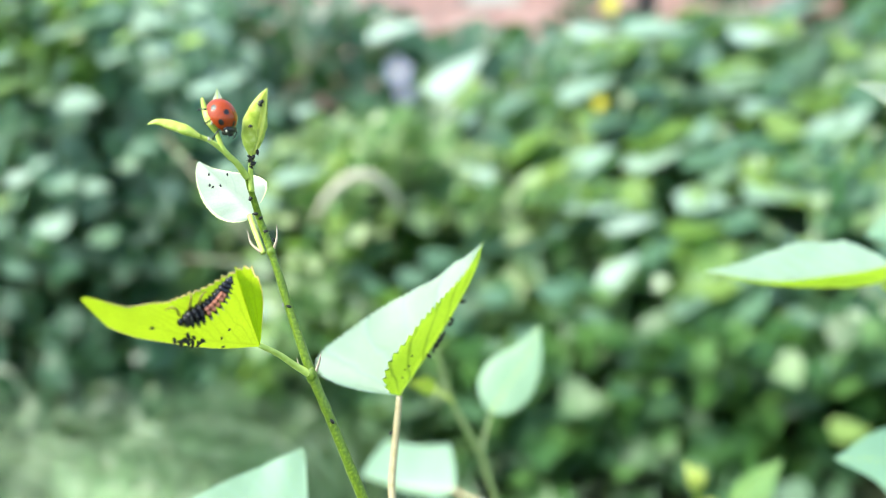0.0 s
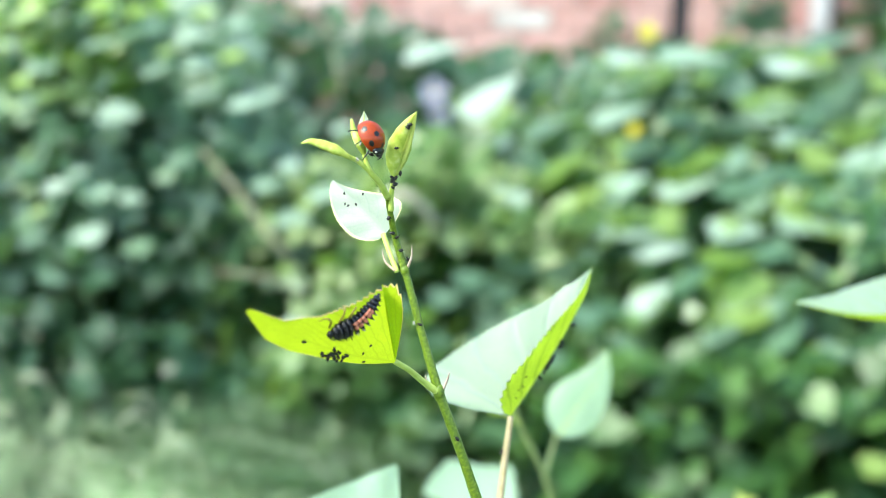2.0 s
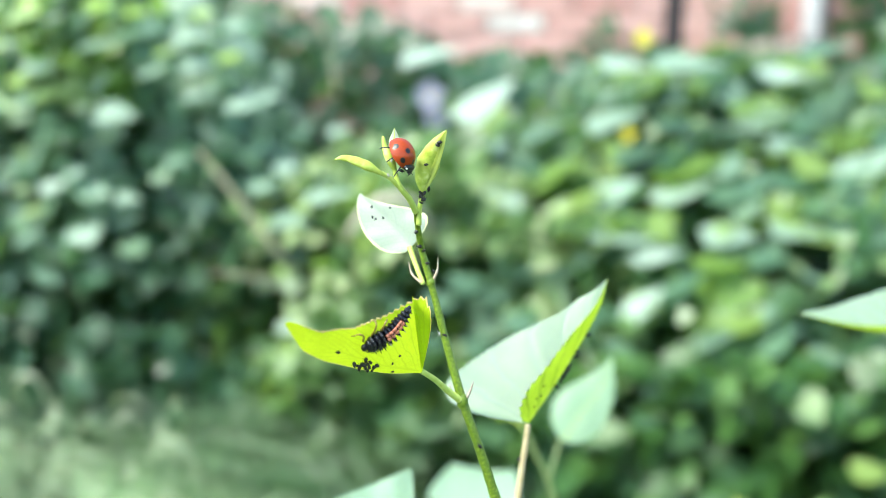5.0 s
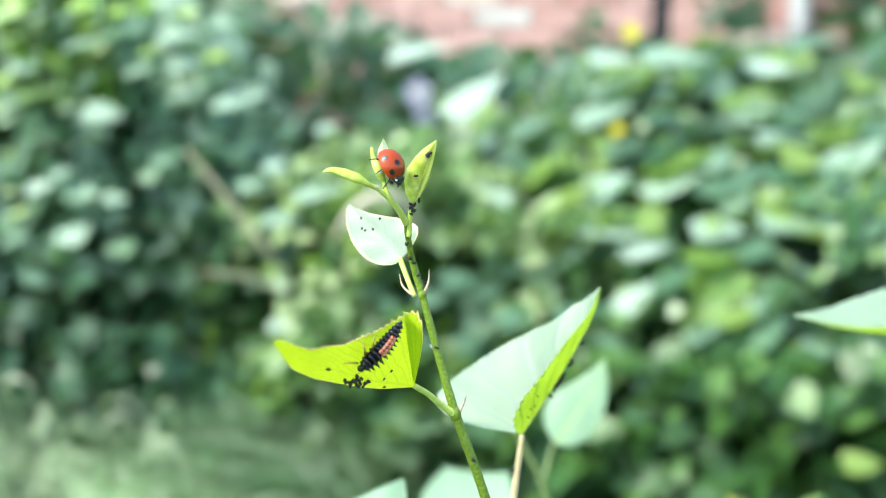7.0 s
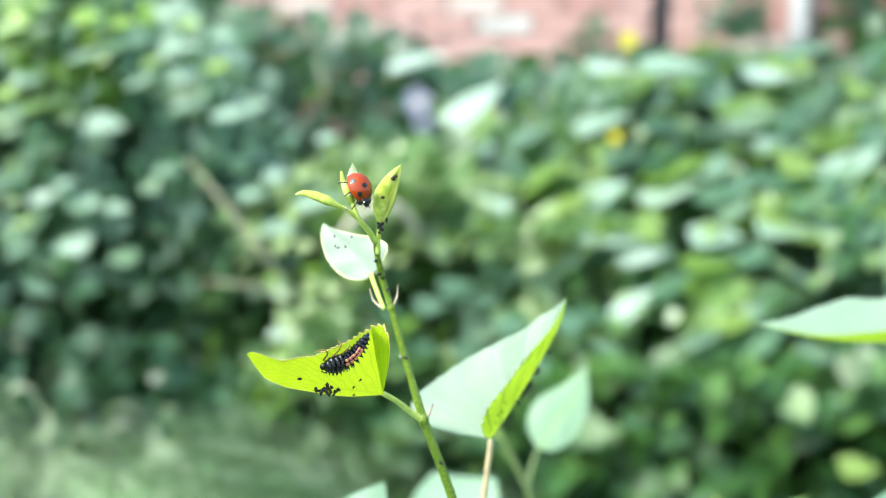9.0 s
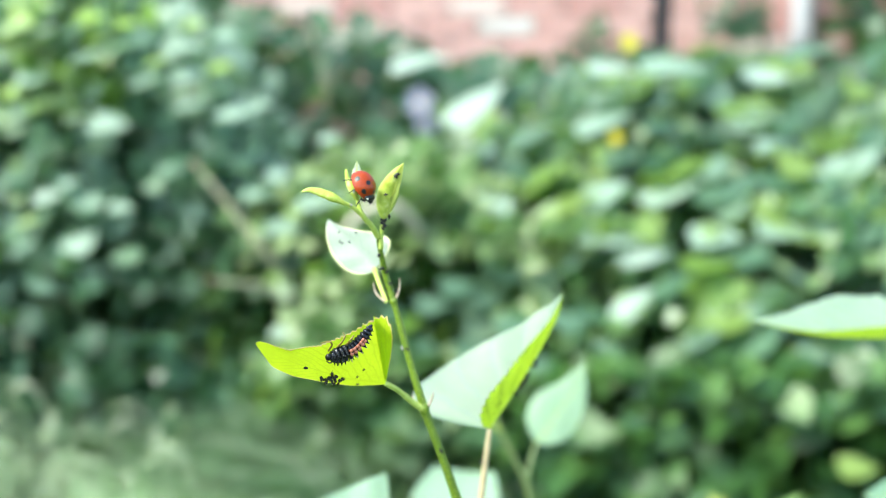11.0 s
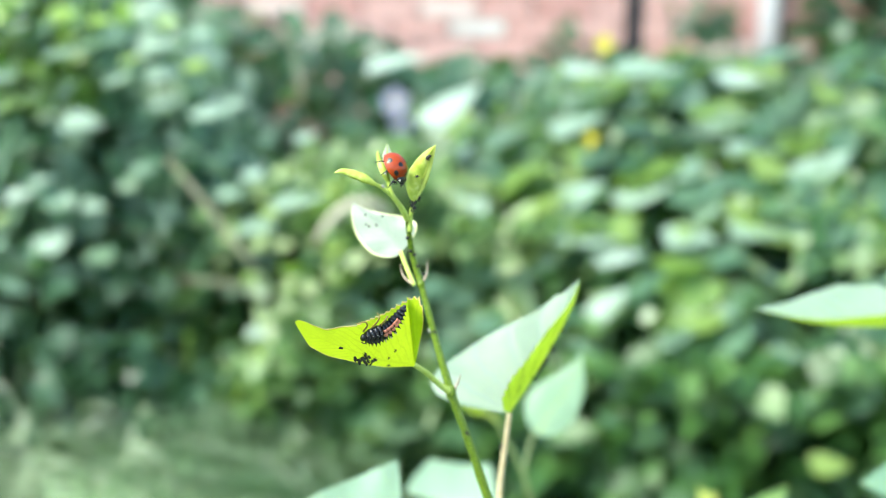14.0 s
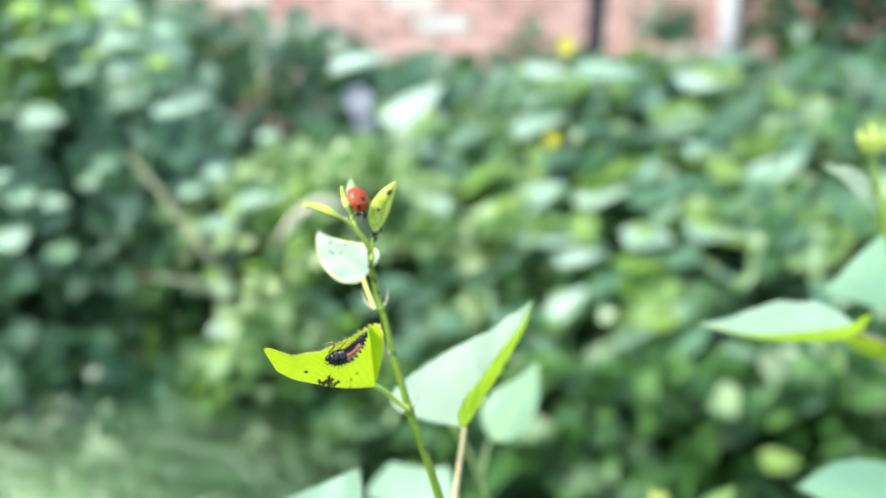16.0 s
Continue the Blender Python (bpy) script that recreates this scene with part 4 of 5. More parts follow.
BROAD_LIME = foliage_material("broad_leaves_lime", [(0.0, (0.164, 0.312, 0.049)), (1.0, (0.312, 0.443, 0.123))], (0.5, 0.75, 0.04), 0.4, 0.36, True)
# Brighter lime copy: sun on the leaf put into its colour.
BROAD_SUN_TINT = foliage_material("broad_leaves_sun_tint", [(0.0, (0.30, 0.50, 0.06)), (0.5, (0.42, 0.60, 0.14)), (1.0, (0.52, 0.68, 0.36))], (0.5, 0.75, 0.04), 0.4, 0.36, True)
GRASS = foliage_material("grass_blades", [(0.0, (0.230, 0.413, 0.196)), (0.5, (0.528, 0.736, 0.437)), (0.8, (0.69, 0.80, 0.57)), (1.0, (0.78, 0.82, 0.66))], (0.4, 0.5, 0.12), 0.3, 0.5, patches=(12.0, 1.6))

# Leaves low in the bank: shade at its base put into the colour.
LOWER = foliage_material("low_leaves_shade_tint", [(0.0, (0.03, 0.09, 0.02)), (0.5, (0.07, 0.17, 0.04)), (1.0, (0.16, 0.30, 0.09))], (0.3, 0.5, 0.05), 0.35, 0.4)
# Light tints for the climber's upper leaves, with the sun in the colour.
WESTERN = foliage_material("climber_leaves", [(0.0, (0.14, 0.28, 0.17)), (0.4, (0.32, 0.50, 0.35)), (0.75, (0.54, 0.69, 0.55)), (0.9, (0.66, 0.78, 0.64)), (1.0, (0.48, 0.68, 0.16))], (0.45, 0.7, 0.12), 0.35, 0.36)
WEED = foliage_material("weed_leaves", [(0.0, (0.068, 0.153, 0.051)), (0.4, (0.136, 0.255, 0.085)), (0.8, (0.230, 0.357, 0.145)), (1.0, (0.357, 0.476, 0.272))], (0.36, 0.58, 0.05), 0.4, 0.4)
# Lime copy of the climber's leaves: sunlight painted as a brighter green.
SUN_TINT = foliage_material("climber_leaves_sun_tint", [(0.0, (0.16, 0.32, 0.05)), (0.4, (0.32, 0.50, 0.11)), (0.75, (0.46, 0.62, 0.26)), (1.0, (0.55, 0.68, 0.48))], (0.5, 0.75, 0.05), 0.4, 0.38)
# Dark copy of the leaf tints: shade inside the plants put into colour.
SHADE_TINT = foliage_material("inner_leaves_shade_tint", [(0.0, (0.035, 0.09, 0.04)), (0.5, (0.07, 0.155, 0.075)), (1.0, (0.14, 0.26, 0.14))], (0.3, 0.5, 0.06), 0.3, 0.4)
# Darkened copy for the bank's top: shade between leaves painted as colour.
CROWN = foliage_material("shrub_top_leaves_shade_tint", [(0.0, (0.014, 0.042, 0.021)), (0.4, (0.028, 0.070, 0.035)), (0.75, (0.055, 0.118, 0.063)), (1.0, (0.140, 0.230, 0.140))], (0.34, 0.58, 0.1), 0.4, 0.38)
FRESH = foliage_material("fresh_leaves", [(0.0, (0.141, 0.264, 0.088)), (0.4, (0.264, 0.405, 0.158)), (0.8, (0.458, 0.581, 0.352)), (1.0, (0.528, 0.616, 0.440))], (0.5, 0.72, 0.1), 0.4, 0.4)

HEART = [(-0.06, 0.30), (0.08, 0.48), (0.30, 0.50), (0.55, 0.40), (0.78, 0.20), (1.0, 0.0)]


def heart_points():
    """A heart-shaped leaf one unit long, folded a little along the midrib: points and triangles."""
    pts, tri = [(0.0, 0.0, 0.0), (0.3, 0.0, -0.03), (0.62, 0.0, -0.02), (1.0, 0.0, -0.10)], []
    for side in (-1, 1):
        k = len(pts)
        pts += [(y, side * x, 0.10 * x - 0.10 * y * y) for y, x in HEART[:-1]]
        f = [(0, k, k + 1), (0, k + 1, 1), (1, k + 1, k + 2), (1, k + 2, 2), (2, k + 2, k + 3), (2, k + 3, k + 4), (2, k + 4, 3)]
        tri += f if side > 0 else [q[::-1] for q in f]
    return np.array(pts), np.array(tri)


HP, HT = heart_points()


def leaf_cloud(name, spots, rng, size, material, parent, lean=(0, -0.55, 0.75), spread=0.65):
    """Many leaves at the given spots as one mesh."""
    spots = np.array(spots)
    n = len(spots)
    nrm = np.array(lean) + rng.normal(0, spread, (n, 3))
    nrm /= np.linalg.norm(nrm, axis=1)[:, None]
    tip = rng.normal(0, 0.8, (n, 3)) + np.array((0, -0.5, -0.6))
    tip -= nrm * (tip * nrm).sum(1)[:, None]
    tip /= np.linalg.norm(tip, axis=1)[:, None]
    side = np.cross(nrm, tip)
    s = rng.uniform(size[0], size[1], n)[:, None, None]
    wide = rng.uniform(0.8, 1.1, n)[:, None, None]
    v = spots[:, None, :] + s * ((HP[None, :, :1] - 0.4) * tip[:, None] + HP[None, :, 1:2] * wide * side[:, None] + HP[None, :, 2:] * nrm[:, None])
    f = (HT[None] + (np.arange(n) * len(HP))[:, None, None]).reshape(-1, 3)
    me = bpy.data.meshes.new(name)
    me.from_pydata(v.reshape(-1, 3).tolist(), [], f.tolist())
    me.materials.append(material)
    for p in me.polygons:
        p.use_smooth = True
    ob = new(name, me)
    ob.parent = parent
    ob.location = -Vector(parent_origin(parent))
    return tagged(ob, kind="stuff")


def scatter(rng, n, xs, ys, zs, top=None):
    out = []
    while len(out) < n:
        x, y, z = rng.uniform(*xs), rng.uniform(*ys), rng.uniform(*zs)
        if abs(2 * x - xs[0] - xs[1]) / (xs[1] - xs[0]) > 0.88 + 0.3 * noise.noise(Vector((x * 2.3, y * 2.3, 5))) or y > ys[1] - 0.12 + 0.25 * noise.noise(Vector((x * 2, 3, 1))):
            continue
        if top and z > top(x, y):
            continue
        if 0.44 < x < 0.53 and 2.2 < y < 2.4 or noise.noise(Vector((x * 5, y * 4, z * 5))) < -0.36:
            continue
        out.append((x, y, z))
    return out


HEART_MESH = {}


def heart_mesh(material):
    if material.name not in HEART_MESH:
        bm = bmesh.new()
        vs = [bm.verts.new((y, x, z)) for y, x, z in ((p[1], p[0], p[2]) for p in HP)]
        for a, b, c in HT:
            bm.faces.new((vs[a], vs[b], vs[c]))
        bmesh.ops.subdivide_edges(bm, edges=list(bm.edges), cuts=1, use_grid_fill=True)
        me = bpy.data.meshes.new("leaf")
        bm.to_mesh(me)
        bm.free()
        me.materials.append(material)
        for p in me.polygons:
            p.use_smooth = True
        HEART_MESH[material.name] = me
    return HEART_MESH[material.name]


def set_leaf(plant, place, length, wide, angle, slant, material, roll=0):
    """One broad leaf of a plant: its tip turned by angle from east, its face leaning back by slant degrees from upright, the whole rolled sideways."""
    a, s = radians(angle), radians(slant)
    tip = way(math.cos(a), math.sin(a) * math.cos(s), -math.sin(a) * math.sin(s)).normalized()
    face = way(0, math.sin(s), math.cos(s))
    face = (face - tip * face.dot(tip)).normalized()
    over = Matrix.Rotation(radians(roll), 3, way(0, 0, 1))
    tip, face = over @ tip, over @ face
    m = Matrix((face.cross(tip) * -1, tip, face)).transposed()
    ob = new("leaf", heart_mesh(material))
    ob.parent = plant
    base = Vector(place) - tip * length * 0.45 - Vector(parent_origin(plant))
    ob.matrix_basis = Matrix.Translation(base) @ m.to_4x4() @ Matrix.Diagonal((wide, length, length, 1))
    return ob


def garden():
    rng = np.random.default_rng(3)
    west = empty("climbing_shrub", (-0.8, 1.6, 0), "dense climbing shrub with small blue-green heart-shaped leaves", "shrub", "shrubs by the wall")
    east = empty("broadleaf_shrub", (0.7, 1.7, 0), "sloping bank of large pale green heart-shaped leaves", "shrub", "shrubs by the wall")
    weeds = empty("weed_patch", (0.05, 1.6, 0), "patch of small-leaved yellow-green weeds", "weeds")
    ivy = empty("ivy_bank", (0.3, 3.0, 0), "dark ivy bank below the brick wall", "ivy")

    def west_top(x, y):
        return 0.66 + 0.05 * math.sin(x * 9) + 0.06 * noise.noise(Vector((x * 4, y * 4, 1))) + (0.02 if x < -0.45 else 0) - 0.35 * max(0, -0.62 - x) - max(0, x + 0.40) * 1.1

    def west_front(x, z):
        """How far south the climber reaches: its foot stands back in its own shade."""
        return 1.41 + 0.2 * max(0, 0.44 - z) + 0.06 * noise.noise(Vector((x * 6, 2, z * 6)))

    def east_top(x, y):
        """The bank rises away from the path, uneven, with hollows."""
        rise = float(np.interp(y, (1.0, 1.12, 1.2, 1.35, 1.5, 1.75, 2.1, 2.6), (0, 0.07, 0.2, 0.35, 0.46, 0.55, 0.60, 0.62)))
        lump = noise.noise(Vector((x * 6, y * 6, 7))) * 0.045 + noise.noise(Vector((x * 15, y * 15, 2))) * 0.03
        return min(rise, 0.50 + 0.12 * min(1, max(0, (x - 0.1) * 4))) + lump + 0.03 * min(1, max(0, x - 0.25) * 5) - max(0, 0.02 - x) * 0.45

    def bank(n, xs, ys, deep, gap=-1.0, floor=0.02):
        """Spots under the bank's surface, from deep[0] to deep[1] below it."""
        out = []
        while len(out) < n:
            x, y = rng.uniform(*xs), rng.uniform(*ys)
            z = east_top(x, y) - rng.uniform(*deep)
            if z > floor and noise.noise(Vector((x * 9, y * 9, z * 9))) > gap:
                out.append((x, y, z))
        return out

    def weedy(n, xs, ys, zs):
        """Spots in the weed patch: a ragged mound that leans on the bank."""
        out = []
        for x, y, z in scatter(rng, n, xs, ys, zs):
            far = abs(x + 0.08) / 0.40
            top = 0.45 - 0.20 * far ** 2.2 + 0.09 * noise.noise(Vector((x * 9, y * 7, 4))) + 0.05 * noise.noise(Vector((x * 24, y * 20, 8)))
            if z < top and y > 1.22 + 0.25 * far * far + 0.12 * noise.noise(Vector((x * 8, 5, z * 8))) + 0.25 * max(0, z - 0.3):
                out.append((x, y, z))
        return out

    def face(n, xs, ys, zs, keep=lambda x, y, z: True):
        return [p for p in scatter(rng, n, xs, ys, zs, west_top) if p[1] > west_front(p[0], p[2]) and keep(*p)]

    tilt = (-0.45, -0.2, 0.8)
    # broad-leaved bank: light skin, then leaves and floor tinted darker for shade
    leaf_cloud("foliage", bank(900, (-0.15, 1.7), (1.19, 2.2), (0.0, 0.05), 0.06), rng, (0.04, 0.075), EASTERN, east, tilt, 0.55)
    leaf_cloud("shade_tinted_foliage", bank(2900, (-0.2, 1.7), (1.1, 2.3), (0.07, 0.18)), rng, (0.04, 0.07), SHADE_TINT, east, tilt, 0.6)
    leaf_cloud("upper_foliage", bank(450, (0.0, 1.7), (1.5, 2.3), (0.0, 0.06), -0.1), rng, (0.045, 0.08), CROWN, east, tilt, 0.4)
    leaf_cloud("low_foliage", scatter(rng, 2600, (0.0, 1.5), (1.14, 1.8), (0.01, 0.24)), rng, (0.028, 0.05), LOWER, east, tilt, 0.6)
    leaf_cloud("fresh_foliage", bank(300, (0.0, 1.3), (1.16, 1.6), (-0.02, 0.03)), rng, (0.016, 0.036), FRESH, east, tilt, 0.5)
    # climber; its upper leaves take lighter tints, sunlight put into the colour
    leaf_cloud("foliage", face(5000, (-1.6, -0.18), (1.25, 2.1), (0.27, 0.85)), rng, (0.032, 0.056), TEAL, west, (-0.3, -0.6, 0.7), 0.6)
    # foot of the climber: two darker leaf tints, its shade put into colour
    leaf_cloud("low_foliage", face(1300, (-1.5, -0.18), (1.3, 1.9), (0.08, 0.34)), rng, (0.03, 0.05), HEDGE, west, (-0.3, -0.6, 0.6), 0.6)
    leaf_cloud("shade_tinted_foliage", scatter(rng, 1500, (-0.8, -0.12), (1.3, 1.5), (0.02, 0.23)), rng, (0.03, 0.05), IVY, west, (-0.3, -0.6, 0.6), 0.6)
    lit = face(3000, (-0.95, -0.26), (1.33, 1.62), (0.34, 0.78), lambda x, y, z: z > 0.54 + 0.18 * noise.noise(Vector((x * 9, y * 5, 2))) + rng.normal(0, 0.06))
    leaf_cloud("sun_tinted_foliage", lit[::2], rng, (0.034, 0.054), WESTERN, west, (-0.4, -0.75, 0.5), 0.35)
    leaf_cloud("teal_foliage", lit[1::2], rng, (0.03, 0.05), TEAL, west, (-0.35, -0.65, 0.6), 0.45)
    leaf_cloud("sun_tinted_foliage", face(1700, (-0.95, -0.26), (1.33, 1.58), (0.53, 0.78)), rng, (0.02, 0.04), SUN_TINT, west, (-0.4, -0.75, 0.5), 0.4)
    leaf_cloud("fresh_foliage", face(420, (-0.9, -0.25), (1.33, 1.56), (0.40, 0.74)), rng, (0.012, 0.028), FRESH, west, (-0.2, -0.5, 0.75), 0.7)
    # weeds between the two
    leaf_cloud("foliage", weedy(5200, (-0.36, 0.4), (1.2, 2.0), (0.08, 0.5)), rng, (0.022, 0.045), WEED, weeds, tilt, 0.55)
    # darker leaves further back carry the patch's inner shade in their colour
    leaf_cloud("shade_tinted_foliage", scatter(rng, 1500, (-0.42, 0.4), (1.4, 2.2), (0.02, 0.38)), rng, (0.03, 0.06), SHADE_TINT, weeds, tilt, 0.7)
    # upper weeds in the lime tint, which paints the sun on them
    leaf_cloud("sun_tinted_foliage", weedy(1100, (-0.30, 0.3), (1.2, 1.6), (0.24, 0.5)), rng, (0.018, 0.036), LIME, weeds, tilt, 0.5)
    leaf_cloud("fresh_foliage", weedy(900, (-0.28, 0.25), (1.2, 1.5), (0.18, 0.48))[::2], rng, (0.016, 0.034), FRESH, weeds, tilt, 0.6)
    leaf_cloud("sun_tinted_top_foliage", face(1000, (-0.9, -0.34), (1.32, 1.50), (0.58, 0.78), lambda x, y, z: noise.noise(Vector((x * 11, y * 6, z * 11))) > -0.1), rng, (0.026, 0.048), SUN_TINT, west, (-0.4, -0.75, 0.5), 0.35)
    fringe = [q for q in scatter(rng, 2300, (-0.2, 0.26), (1.2, 1.5), (0.02, 0.42)) if q[2] < 0.40 + 0.08 * noise.noise(Vector((q[0] * 10, q[1] * 8, 1))) and q[1] > 1.24 + 0.5 * max(0, q[2] - 0.2) + 0.06 * noise.noise(Vector((q[0] * 11, 9, q[2] * 11)))]
    leaf_cloud("fringe_foliage", fringe[::3] + fringe[1::3], rng, (0.02, 0.04), WEED, weeds, tilt, 0.6)
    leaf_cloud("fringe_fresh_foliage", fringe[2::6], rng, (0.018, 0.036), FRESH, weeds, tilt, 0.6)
    # ivy under and on the wall
    leaf_cloud("foliage", scatter(rng, 7500, (-2.4, 3.2), (2.2, 3.85), (0.1, 0.95), lambda x, y: 0.60 + 0.06 * min(1, max(0, 0.5 - x * 5)) + max(0, -x) * 0.22 + 0.05 * noise.noise(Vector((x * 3, y * 3, 3)))), rng, (0.05, 0.085), IVY, ivy)
    leaf_cloud("climbing_foliage", scatter(rng, 1000, (1.34, 2.5), (3.5, 3.94), (0.5, 1.1)), rng, (0.05, 0.08), IVY, ivy)
    # sparse hanging ivy, added also to stand in for shade on the wall
    leaf_cloud("trailing_shade_foliage", [p for p in scatter(rng, 300, (0.88, 1.2), (3.62, 3.94), (0.5, 1.2)) if noise.noise(Vector((p[0] * 7, 1, p[2] * 7))) > 0.0 or p[2] < 0.7], rng, (0.03, 0.06), IVY, ivy)
    leaf_cloud("climbing_foliage", [p for p in scatter(rng, 150, (0.38, 0.68), (3.6, 3.94), (0.5, 0.82)) if p[2] < 0.84 - 1.2 * abs(p[0] - 0.55)], rng, (0.03, 0.06), IVY, ivy)
    for plant, x0, x1, n in ((west, -1.3, -0.25, 12), (east, 0.1, 1.4, 12)):
        for k in range(n):
            x = x0 + (x1 - x0) * (k + rng.uniform(0, 0.8)) / n
            y = rng.uniform(1.5, 1.95)
            pts = [(x, y, 0), (x + rng.uniform(-0.06, 0.06), y, 0.2), (x + rng.uniform(-0.12, 0.12), y - 0.02, 0.36), (x + rng.uniform(-0.2, 0.2), y - 0.03, 0.44)]
            part("stem", tube(bmesh.new(), pts, (0.006, 0.005, 0.004, 0.002), 16, 7), VINE, plant)
    for k in range(14):
        x, y = rng.uniform(-1.8, 2.6), rng.uniform(2.5, 3.6)
        part("ivy_stem", tube(bmesh.new(), [(x, y, 0), (x + rng.uniform(-0.1, 0.1), y - 0.1, 0.25), (x + rng.uniform(-0.2, 0.2), y - 0.15, 0.45), (x + rng.uniform(-0.3, 0.3), y - 0.2, 0.6)], (0.008, 0.006, 0.005, 0.003), 14, 6), VINE, ivy)
    for k in range(130):
        x, s = rng.uniform(-1.2, 1.7), rng.uniform(0.05, 0.085)
        set_leaf(ivy, (x, rng.uniform(2.2, 2.9), rng.uniform(0.42, 0.64 + max(0, -x) * 0.1)), s, s * rng.uniform(0.85, 1.05), rng.uniform(-120, 30), rng.uniform(30, 65), IVY_LEAF)
    L, B, D, P, S = BROAD, BROAD_LIME, BROAD_DIM, BROAD_SKY_SHEEN, BROAD_SUN_TINT
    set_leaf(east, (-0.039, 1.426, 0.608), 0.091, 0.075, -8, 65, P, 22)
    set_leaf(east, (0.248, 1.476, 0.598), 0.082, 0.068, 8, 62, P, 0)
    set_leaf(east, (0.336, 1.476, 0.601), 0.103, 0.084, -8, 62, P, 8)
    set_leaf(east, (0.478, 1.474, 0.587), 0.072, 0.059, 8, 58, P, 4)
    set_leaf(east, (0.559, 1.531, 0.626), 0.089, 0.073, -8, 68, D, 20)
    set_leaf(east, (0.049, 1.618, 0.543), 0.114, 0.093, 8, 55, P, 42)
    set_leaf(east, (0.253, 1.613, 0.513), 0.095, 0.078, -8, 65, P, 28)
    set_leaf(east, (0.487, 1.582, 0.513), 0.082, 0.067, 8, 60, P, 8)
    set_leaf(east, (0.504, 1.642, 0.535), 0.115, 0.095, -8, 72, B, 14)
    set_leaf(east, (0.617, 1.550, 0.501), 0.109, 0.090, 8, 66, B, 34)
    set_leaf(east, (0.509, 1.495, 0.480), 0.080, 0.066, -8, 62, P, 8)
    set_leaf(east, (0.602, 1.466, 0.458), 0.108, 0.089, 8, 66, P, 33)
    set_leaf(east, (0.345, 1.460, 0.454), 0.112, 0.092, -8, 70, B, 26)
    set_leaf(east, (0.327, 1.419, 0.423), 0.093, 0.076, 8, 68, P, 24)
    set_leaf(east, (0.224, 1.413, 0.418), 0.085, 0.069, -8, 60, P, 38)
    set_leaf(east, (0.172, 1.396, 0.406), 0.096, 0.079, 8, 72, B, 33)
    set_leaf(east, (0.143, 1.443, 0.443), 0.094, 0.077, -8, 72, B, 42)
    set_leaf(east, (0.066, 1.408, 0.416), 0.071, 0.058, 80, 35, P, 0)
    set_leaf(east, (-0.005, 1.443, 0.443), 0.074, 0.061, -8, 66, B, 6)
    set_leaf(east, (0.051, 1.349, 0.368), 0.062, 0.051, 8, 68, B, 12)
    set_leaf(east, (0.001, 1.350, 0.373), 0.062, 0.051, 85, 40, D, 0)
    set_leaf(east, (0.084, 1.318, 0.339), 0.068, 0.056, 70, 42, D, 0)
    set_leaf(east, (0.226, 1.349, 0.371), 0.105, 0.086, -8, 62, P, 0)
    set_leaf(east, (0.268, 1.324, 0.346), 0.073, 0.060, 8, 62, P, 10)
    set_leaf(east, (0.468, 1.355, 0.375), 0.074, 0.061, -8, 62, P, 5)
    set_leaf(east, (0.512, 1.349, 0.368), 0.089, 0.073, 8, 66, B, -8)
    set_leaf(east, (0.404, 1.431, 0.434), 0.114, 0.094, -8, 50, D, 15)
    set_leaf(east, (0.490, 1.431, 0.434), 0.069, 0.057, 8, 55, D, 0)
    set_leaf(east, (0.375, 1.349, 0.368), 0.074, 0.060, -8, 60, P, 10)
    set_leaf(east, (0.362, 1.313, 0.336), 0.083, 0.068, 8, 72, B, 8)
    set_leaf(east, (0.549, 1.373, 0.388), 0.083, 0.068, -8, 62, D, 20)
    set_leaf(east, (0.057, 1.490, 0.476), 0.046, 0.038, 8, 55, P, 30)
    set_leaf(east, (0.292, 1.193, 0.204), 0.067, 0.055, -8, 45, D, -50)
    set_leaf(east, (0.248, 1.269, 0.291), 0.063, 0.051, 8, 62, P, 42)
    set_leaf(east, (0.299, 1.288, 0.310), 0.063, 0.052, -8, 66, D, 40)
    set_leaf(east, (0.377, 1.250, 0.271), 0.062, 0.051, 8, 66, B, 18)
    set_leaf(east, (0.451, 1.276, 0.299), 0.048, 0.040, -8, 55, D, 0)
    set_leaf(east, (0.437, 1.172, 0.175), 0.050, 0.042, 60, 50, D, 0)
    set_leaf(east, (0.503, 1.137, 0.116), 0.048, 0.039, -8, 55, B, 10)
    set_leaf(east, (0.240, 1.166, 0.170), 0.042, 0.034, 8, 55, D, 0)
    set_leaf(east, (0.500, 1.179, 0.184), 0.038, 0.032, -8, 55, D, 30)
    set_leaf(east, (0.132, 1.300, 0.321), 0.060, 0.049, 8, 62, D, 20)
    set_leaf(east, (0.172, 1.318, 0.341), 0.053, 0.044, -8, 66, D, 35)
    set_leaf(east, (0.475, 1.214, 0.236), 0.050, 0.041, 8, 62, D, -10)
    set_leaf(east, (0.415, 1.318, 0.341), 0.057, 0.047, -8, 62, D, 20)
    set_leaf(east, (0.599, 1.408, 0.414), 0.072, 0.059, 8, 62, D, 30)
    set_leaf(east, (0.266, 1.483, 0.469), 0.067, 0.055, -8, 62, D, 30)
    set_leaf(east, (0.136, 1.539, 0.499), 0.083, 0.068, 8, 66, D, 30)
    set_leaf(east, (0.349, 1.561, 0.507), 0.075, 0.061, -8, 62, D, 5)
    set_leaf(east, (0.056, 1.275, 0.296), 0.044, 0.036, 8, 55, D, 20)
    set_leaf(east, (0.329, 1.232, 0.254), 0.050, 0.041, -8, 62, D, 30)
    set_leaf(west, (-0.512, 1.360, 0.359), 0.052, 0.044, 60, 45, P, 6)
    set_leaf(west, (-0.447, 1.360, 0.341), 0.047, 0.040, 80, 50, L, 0)
